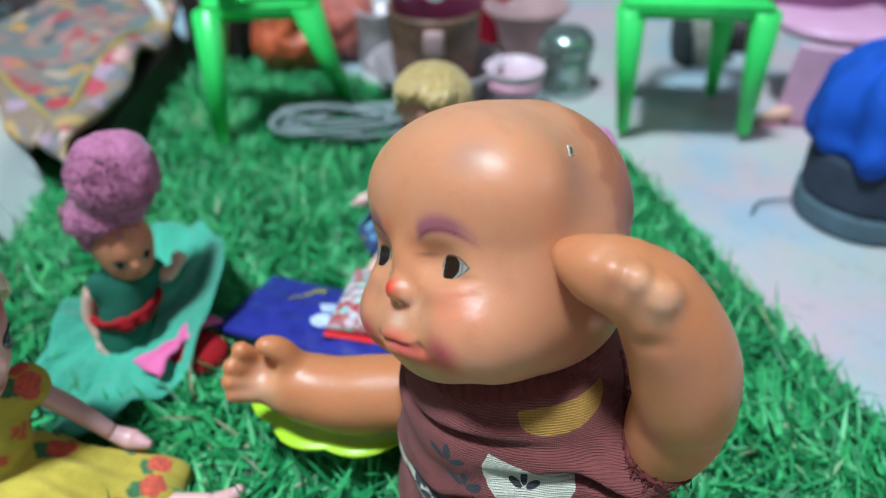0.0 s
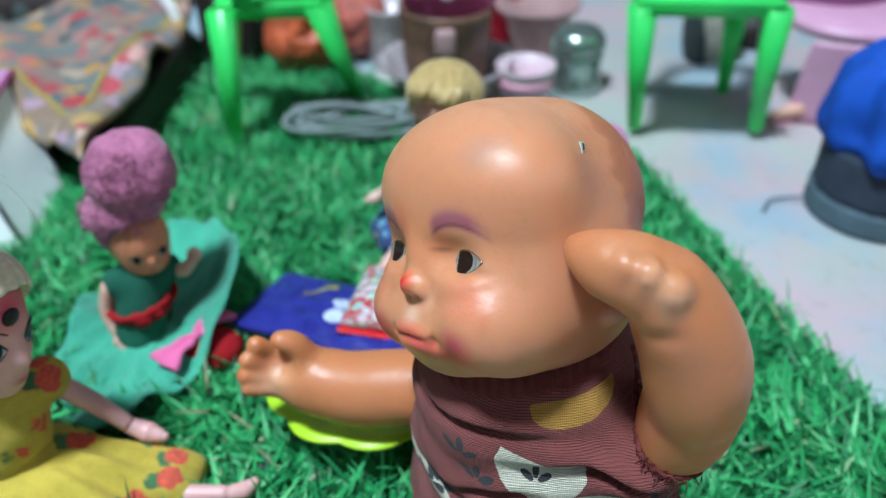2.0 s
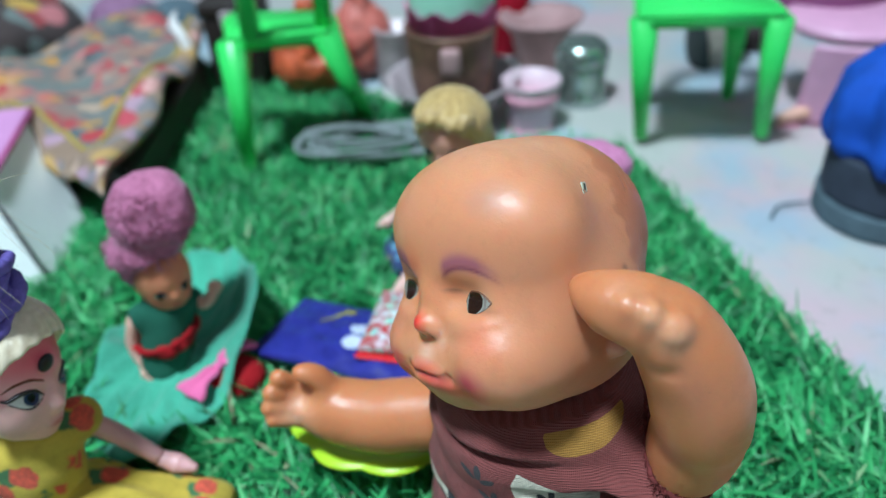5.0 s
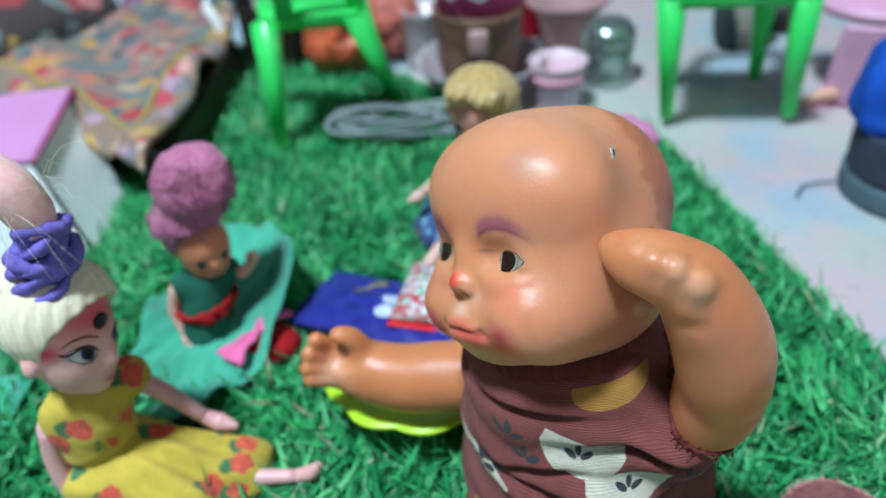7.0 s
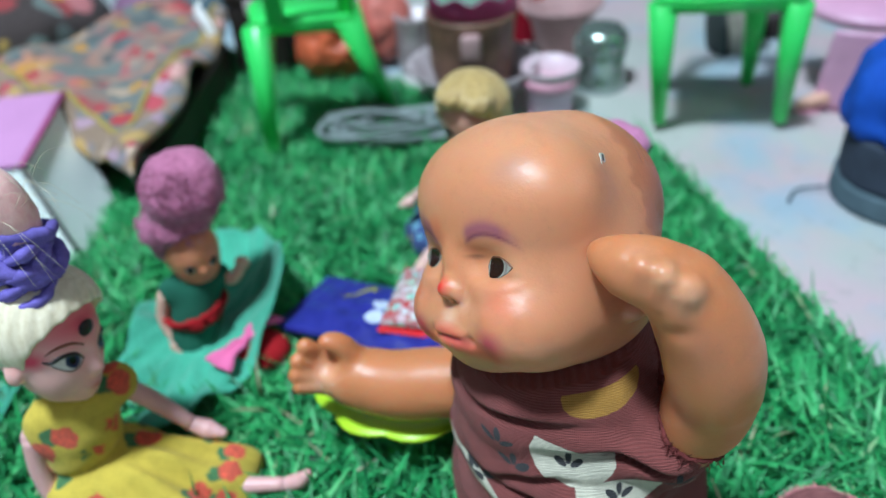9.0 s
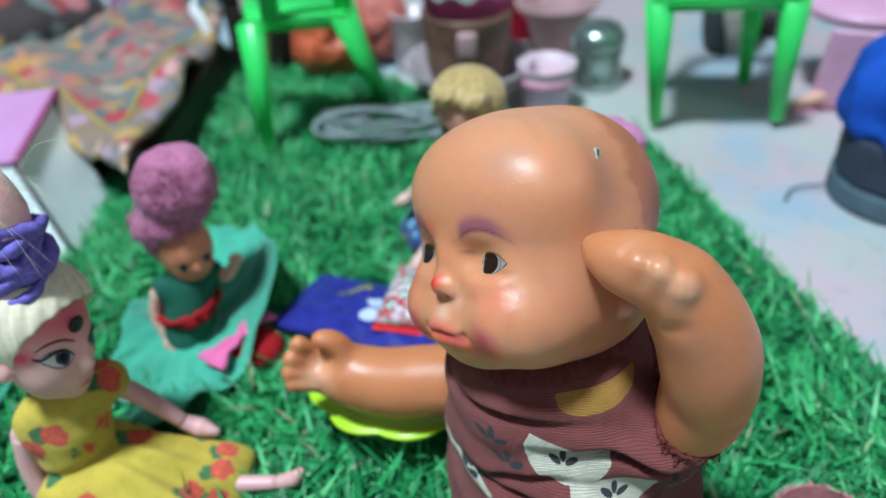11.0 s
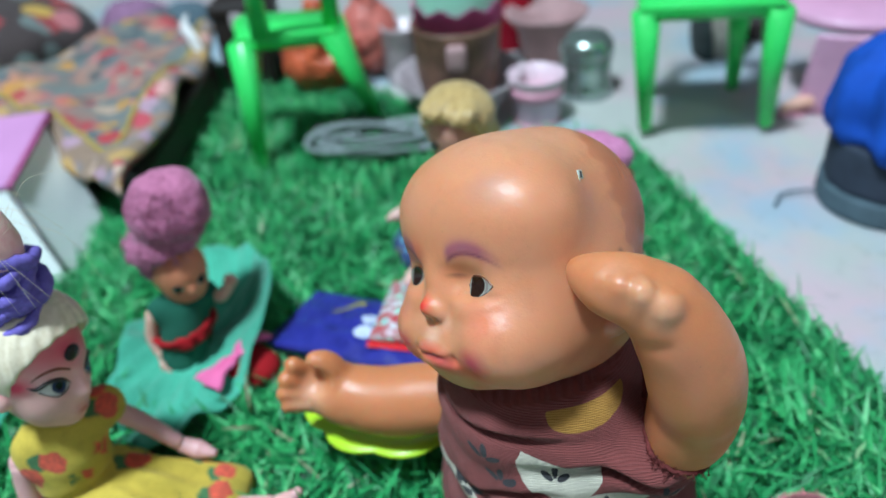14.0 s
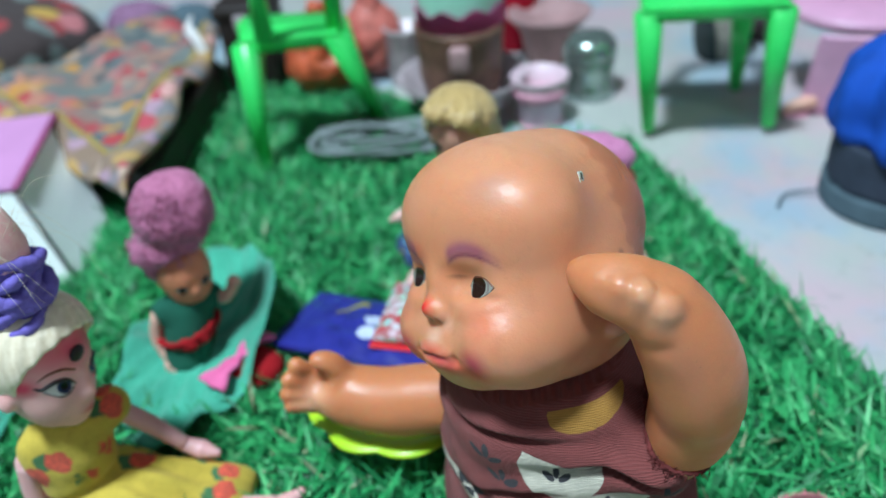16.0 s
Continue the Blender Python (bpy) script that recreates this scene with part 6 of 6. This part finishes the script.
def pot_stack():
    """Brown clay pot in a grey dish, with a painted tub on top."""
    dish = thing("steel_dish", (0.0020, 0.6830, -0.006), "grey steel toy dish under the brown pot", "dish")
    part("bowl", lathe([(0.001, 0.0), (0.030, 0.0), (0.036, 0.006), (0.050, 0.028), (0.0575, 0.038), (0.0585, 0.042), (0.0545, 0.040), (0.040, 0.014), (0.030, 0.006), (0.001, 0.006)], 48), rim_grey, dish)
    pot = thing("clay_pot", (0.0020, 0.6830, 0.0005), "brown clay toy pot with worn sides in a dish", "pot")
    part("bowl", lathe([(0.001, 0.0), (0.024, 0.0), (0.032, 0.012), (0.0375, 0.036), (0.0385, 0.070), (0.040, 0.077), (0.0405, 0.081), (0.036, 0.081), (0.034, 0.070), (0.030, 0.02), (0.001, 0.008)], 48, 0.03), clay_brown, pot)
    part("spout", slab((-0.0085, -0.0470, 0.052), (0.0085, -0.0365, 0.074), 0.004), rose_clay, pot, "pale rose clay knob")
    tub = thing("painted_tub", (0.0040, 0.6850, 0.0818), "mint tub with wavy magenta band on clay pot", "tub")
    part("body", lathe([(0.001, 0.0), (0.034, 0.0), (0.0365, 0.010), (0.038, 0.040), (0.035, 0.052), (0.001, 0.054)], 48), mint_paint, tub)
    rows = []
    for i in range(48):
        a = 2 * math.pi * i / 48
        rows.append((a, 0.0170 + 0.0030 * math.sin(9 * a)))
    bm = bmesh.new()
    ring = [[bm.verts.new((r * math.cos(a), r * math.sin(a), z)) for a, zt in rows for z in [zt if k else 0.001]] for k, r in ((0, 0.0384), (1, 0.0392))]
    for i in range(48):
        bm.faces.new((ring[0][i], ring[0][(i + 1) % 48], ring[1][(i + 1) % 48], ring[1][i]))
    bmesh.ops.solidify(bm, geom=bm.faces[:], thickness=-0.001)
    part("wavy_band", bm, magenta_paint, tub, "magenta painted wavy band")


def cup(name, at, r, h, material, band, label):
    ob = thing(name, at, label, "cup")
    part("body", lathe([(0.001, 0), (r * 0.78, 0), (r * 0.86, h * 0.06), (r * 0.86, h * 0.55), (r, h * 0.60), (r * 1.08, h * 0.96), (r * 1.10, h), (r * 1.02, h), (r * 0.93, h * 0.64), (r * 0.78, h * 0.5), (r * 0.7, h * 0.1), (0.001, h * 0.1)], 40), material, ob)
    part("band", lathe([(r * 0.90, h * 0.56), (r * 1.02, h * 0.57), (r * 1.07, h * 0.80), (r * 1.03, h * 0.80), (r * 0.97, h * 0.6)], 40), band, ob, "rose coloured band")
    part("base_ring", lathe([(r * 0.70, -0.0), (r * 0.95, -0.0), (r * 0.95, h * 0.05), (r * 0.80, h * 0.07)], 40), band, ob)
    return ob


def jar():
    ob = thing("steel_jar", (0.1210, 0.7130, -0.006), "shiny toy steel jar with domed lid on the floor", "jar")
    part("body", lathe([(0.001, 0), (0.0245, 0), (0.0260, 0.003), (0.0235, 0.008), (0.0225, 0.024), (0.0240, 0.034), (0.0225, 0.037), (0.001, 0.037)], 48), steel, ob)
    part("lid", lathe([(0.001, 0.0372), (0.0245, 0.0372), (0.0250, 0.041), (0.0240, 0.050), (0.018, 0.056), (0.001, 0.058)], 48), steel, ob, "domed steel lid")
    part("base_rim", lathe([(0.0245, 0.0), (0.0275, 0.0), (0.0275, 0.0025), (0.0255, 0.0035)], 48), grey_rubber, ob)


def bowl_pair():
    ob = thing("clay_bowl", (0.0920, 0.8000, -0.006), "rose clay toy bowl with wide rim on the floor", "bowl")
    part("bowl", lathe([(0.001, 0), (0.020, 0), (0.024, 0.006), (0.030, 0.034), (0.042, 0.048), (0.044, 0.052), (0.040, 0.052), (0.026, 0.036), (0.018, 0.010), (0.001, 0.008)], 48, 0.03), rose_clay, ob)
    part("foot_ring", lathe([(0.018, -0.0), (0.023, -0.0), (0.023, 0.003), (0.018, 0.003)], 30), clay_brown, ob)
    tall = thing("red_tub", (0.0570, 0.8500, -0.006), "dark red toy tub behind the clay bowl", "tub")
    part("body", lathe([(0.001, 0), (0.024, 0), (0.028, 0.06), (0.030, 0.085), (0.027, 0.085), (0.024, 0.01), (0.001, 0.008)], 40), crimson_cloth, tall)
    part("rim", lathe([(0.028, 0.080), (0.032, 0.080), (0.032, 0.087), (0.028, 0.087)], 40), crimson_cloth, tall)
    grey = thing("steel_mug", (-0.055, 0.770, -0.006), "dull grey steel toy mug on the floor", "mug")
    part("body", lathe([(0.001, 0), (0.020, 0), (0.021, 0.004), (0.021, 0.055), (0.0225, 0.058), (0.019, 0.058), (0.019, 0.006), (0.001, 0.006)], 40), rim_grey, grey)
    part("handle", tube(curve_points([(0.019, -0.008, 0.046), (0.034, -0.010, 0.044), (0.036, -0.010, 0.020), (0.019, -0.008, 0.014)], 6), 0.0028, 8), rim_grey, grey)


pot_stack()
cup("toy_cup", (0.0700, 0.6600, -0.006), 0.0235, 0.044, blush_plastic, rose_plastic, "blush pink plastic toy cup with rose band on the floor")
jar()
bowl_pair()


def pink_seat():
    """Pink moulded toy seat with a mauve upper panel, partly behind the blue bundle."""
    seat = thing("toy_slide", (0.330, 0.652, -0.006), "pink plastic toy seat with mauve back on the floor", "toy")
    part("front_panel", sheet(lambda u, v: Vector((-0.040 + 0.090 * u, -0.012 - 0.010 * v - 0.014 * math.sin(math.pi * u), 0.004 + 0.070 * v)), 12, 8, 0.004), pink_toy_plastic, seat)
    part("seat_top", lathe([(0.001, 0.0), (0.046, 0.0), (0.052, 0.004), (0.052, 0.009), (0.046, 0.012), (0.001, 0.010)], 48), pink_toy_plastic, seat).location = (0.004, 0.018, 0.072)
    part("backrest", sheet(lambda u, v: Vector((-0.046 + 0.110 * u, 0.052 - 0.02 * math.sin(math.pi * u), 0.080 + 0.060 * v)), 14, 6, 0.006), mauve_plastic, seat, "mauve plastic back panel")
    leg = thing("doll_shoe", (0.2860, 0.6350, -0.006), "small peach plastic doll shoe lying on the floor", "shoe")
    part("sole", lathe([(0.001, 0.0), (0.008, 0.0), (0.009, 0.003), (0.001, 0.004)], 24), rose_plastic, leg).scale = (1.5, 0.7, 1)
    part("upper", tube(curve_points([(-0.010, 0, 0.006), (0.0, 0, 0.010), (0.014, 0.002, 0.013)], 5), [0.004 + 0.0003 * i for i in range(11)], 10), plain("peach_plastic", lin(226, 170, 150), 0.5), leg)


def blue_bundle():
    """Bright blue gathered cloth on a charcoal cushion, with a slate foot and a thin cord."""
    def mesh_part(name, field, lo, hi, h, material, parent, label=""):
        v, q = skin_mesh(field, lo, hi, h)
        me = bpy.data.meshes.new(name)
        me.from_pydata([tuple(a) for a in v], [], [tuple(int(i) for i in f) for f in q])
        me.materials.append(material)
        me.shade_smooth()
        ob = new(name, me)
        ob.parent = parent
        if label:
            tagged(ob, label)

    base = (0.294, 0.502, -0.006)
    cushion = thing("floor_cushion", base, "charcoal and slate cloth cushion on the floor", "cushion")
    mesh_part("upper_layer", lambda p: np.maximum(np.maximum(np.sqrt((p[..., 0] - 0.006) ** 2 + p[..., 1] ** 2) - 0.042 + 0.0016 * waves(p, 90, 4), p[..., 2] - 0.052), 0.0195 - p[..., 2]), (-0.06, -0.06, 0.004), (0.07, 0.06, 0.076), 0.0026, charcoal_cloth, cushion)
    mesh_part("lower_layer", lambda p: np.maximum(np.maximum(np.sqrt((p[..., 0] - 0.006) ** 2 + p[..., 1] ** 2) - 0.0435 + 0.0010 * waves(p, 90, 5), p[..., 2] - 0.019), 0.0005 - p[..., 2]), (-0.06, -0.06, -0.006), (0.07, 0.06, 0.026), 0.0026, slate_cloth, cushion, "slate grey lower layer")
    blue = thing("blue_cloth", (0.294, 0.502, 0.036), "bright blue gathered cloth lying on the dark cushion", "cloth")

    def heap(p):
        ang = np.arctan2(p[..., 1], p[..., 0])
        d = d_ball(p, (0.006, 0.004, 0.034), (0.046, 0.044, 0.042))
        d = join(d, d_ball(p, (0.008, 0.0, 0.016), (0.048, 0.046, 0.018)), 0.01)
        d = carve(d, d_ball(p, (-0.008, -0.024, 0.066), (0.014, 0.015, 0.014)), 0.006)
        return np.maximum(d + 0.0034 * np.sin(7 * ang + 40 * p[..., 2]) + 0.0048 * np.abs(waves(p, 95, 13)) - 0.0015, -p[..., 2] - 0.002 + 0.004 * np.sin(5 * ang))

    mesh_part("cloth", heap, (-0.065, -0.065, -0.010), (0.075, 0.065, 0.105), 0.0026, blue_cloth, blue)
    cord = thing("cord", (0.236, 0.506, -0.006), "thin dark cord lying on the pale floor", "cord")
    part("strand", tube(curve_points([(-0.012, -0.010, 0.003), (-0.004, 0.002, 0.004), (0.008, 0.006, 0.004), (0.026, 0.004, 0.006)], 6), 0.0009, 8), slate_cloth, cord)


def sack():
    """A small pale sack with a dark band, and a dark brown cloth beside it."""
    def soft(name, field, lo, hi, material, parent, label=""):
        v, q = skin_mesh(field, lo, hi, 0.0028)
        me = bpy.data.meshes.new(name)
        me.from_pydata([tuple(a) for a in v], [], [tuple(int(i) for i in f) for f in q])
        me.materials.append(material)
        me.shade_smooth()
        ob = new(name, me)
        ob.parent = parent
        if label:
            tagged(ob, label)

    ob = thing("sack", (0.268, 0.786, -0.006), "small pale beige cloth sack with dark band", "sack")
    soft("body", lambda p: np.maximum(d_ball(p, (0, 0, 0.034), (0.026, 0.030, 0.046)) + 0.0016 * waves(p, 150, 3), 0.0005 - p[..., 2]), (-0.035, -0.04, -0.004), (0.035, 0.04, 0.09), basket_pale, ob)
    soft("band", lambda p: np.maximum(d_ball(p, (-0.014, -0.006, 0.036), (0.019, 0.030, 0.050)) + 0.0012 * waves(p, 150, 8), np.maximum(p[..., 0] + 0.023 - 0.22 * (0.05 - p[..., 2]), 0.0005 - p[..., 2])), (-0.042, -0.045, -0.004), (0.03, 0.04, 0.095), basket_dark, ob, "dark green-grey side band")
    cloth = thing("brown_cloth", (0.322, 0.822, -0.006), "dark brown crumpled cloth lying on the floor", "cloth")
    soft("cloth", lambda p: np.maximum(d_ball(p, (0, 0, 0.012), (0.028, 0.024, 0.028)) + 0.002 * waves(p, 130, 5), 0.0005 - p[..., 2]), (-0.036, -0.032, -0.004), (0.036, 0.032, 0.05), dark_wood, cloth)


def far_cloths():
    """Crumpled cloths on the floor beyond the doll bed."""
    for at, radii, material, label, seed in (((-0.420, 0.985, -0.006), (0.045, 0.030, 0.030), mauve_cloth, "crumpled mauve cloth on the floor beyond the bed", 4),
                                             ((-0.345, 0.975, -0.006), (0.038, 0.028, 0.026), slate_cloth, "crumpled slate blue cloth on the floor beyond the bed", 6),
                                             ((-0.275, 0.965, -0.006), (0.040, 0.026, 0.030), white_ribbon, "crumpled white cloth on the floor beyond the bed", 9)):
        ob = thing("crumpled_cloth", at, label, "cloth", "crumpled cloths beyond the bed")
        v, q = skin_mesh(lambda p: np.maximum(d_ball(p, (0, 0, radii[2] * 0.4), radii) + 0.005 * waves(p, 110, seed), 0.0005 - p[..., 2]), (-0.06, -0.045, -0.004), (0.06, 0.045, 0.055), 0.003)
        me = bpy.data.meshes.new("cloth")
        me.from_pydata([tuple(a) for a in v], [], [tuple(int(i) for i in f) for f in q])
        me.materials.append(material)
        me.shade_smooth()
        new("cloth", me).parent = ob


pink_seat()
blue_bundle()
sack()
far_cloths()


def cloth_scrap():
    """The frayed maroon cloth end lying beside the baby doll."""
    ob = thing("cloth_scrap", (0.153, 0.236, 0.0), "frayed maroon cotton cloth scrap lying on the grass", "cloth")
    part("cloth", sheet(lambda u, v: Vector((-0.036 + 0.060 * u, -0.034 + 0.048 * v * (0.35 + 0.65 * math.sin(0.4 + 2.3 * u)), 0.015 + 0.004 * math.sin(3 * u + 1) + 0.003 * math.sin(7 * v) - 0.006 * (1 - v))), 24, 20, 0.0014), scrap_cotton, ob)
    rng = random.Random(2)
    bm = bmesh.new()
    for i in range(90):
        u = i / 89
        p = Vector((-0.036 + 0.060 * u, -0.034 + 0.048 * (0.35 + 0.65 * math.sin(0.4 + 2.3 * u)), 0.015 + 0.004 * math.sin(3 * u + 1) + 0.003 * math.sin(7)))
        q = p + Vector((rng.uniform(-0.001, 0.001), rng.uniform(0.0008, 0.0026), rng.uniform(-0.0004, 0.0012)))
        t = tube([p, q], [0.00032, 0.00015], 5)
        me = bpy.data.meshes.new("thread")
        t.to_mesh(me)
        t.free()
        bm.from_mesh(me)
        bpy.data.meshes.remove(me)
    part("fringe", bm, pink_cotton, ob, "pale frayed thread fringe")


cloth_scrap()


def felt_cloth():
    """A corner of teal felt under the fashion doll."""
    ob = thing("felt_cloth", (-0.272, 0.296, 0.0), "flat teal felt cloth lying on the grass", "cloth")
    part("felt", sheet(lambda u, v: Vector((-0.030 + 0.062 * u, -0.022 + 0.044 * v + 0.006 * u, 0.0125 + 0.002 * math.sin(5 * u + 3 * v))), 20, 16, 0.0014), teal_felt, ob)


felt_cloth()


# ---- the ceiling lamp of the room and two unseen fill tubes added ----
def lamps():
    glow = bpy.data.materials.new("lamp_diffuser")
    glow.use_nodes = True
    glow.node_tree.nodes["Principled BSDF"].inputs["Base Color"].default_value = (0.9, 0.9, 0.88, 1)
    glow.node_tree.nodes["Principled BSDF"].inputs["Emission Color"].default_value = (1.0, 0.97, 0.92, 1)
    glow.node_tree.nodes["Principled BSDF"].inputs["Emission Strength"].default_value = 2.0
    lamp = thing("ceiling_lamp", (-0.55, -0.10, 2.5), "flat white round ceiling lamp switched on", "lamp")
    part("housing", lathe([(0.01, 0.0), (0.24, 0.0), (0.24, -0.05), (0.20, -0.06), (0.01, -0.06)], 40), white_plastic, lamp)
    part("diffuser", lathe([(0.01, -0.062), (0.19, -0.062), (0.18, -0.085), (0.01, -0.095)], 40), glow, lamp, "glowing white diffuser")
    # fixtures for the added fill tubes; both stand out of view
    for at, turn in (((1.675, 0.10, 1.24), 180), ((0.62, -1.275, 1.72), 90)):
        fill_tube = thing("fill_tube_lamp", at, "added white fill tube on the wall, out of view", "lamp", "tube lamps on the walls")
        fill_tube.rotation_euler = (0, 0, radians(turn))
        part("housing", slab((-0.02, -0.5, -0.03), (0.02, 0.5, 0.03), 0.004), white_plastic, fill_tube)
        part("tube", tube([(0.036, -0.46, 0), (0.036, 0, 0), (0.036, 0.46, 0)], 0.013, 12), glow, fill_tube, "glowing tube of the added fill lamp")


lamps()
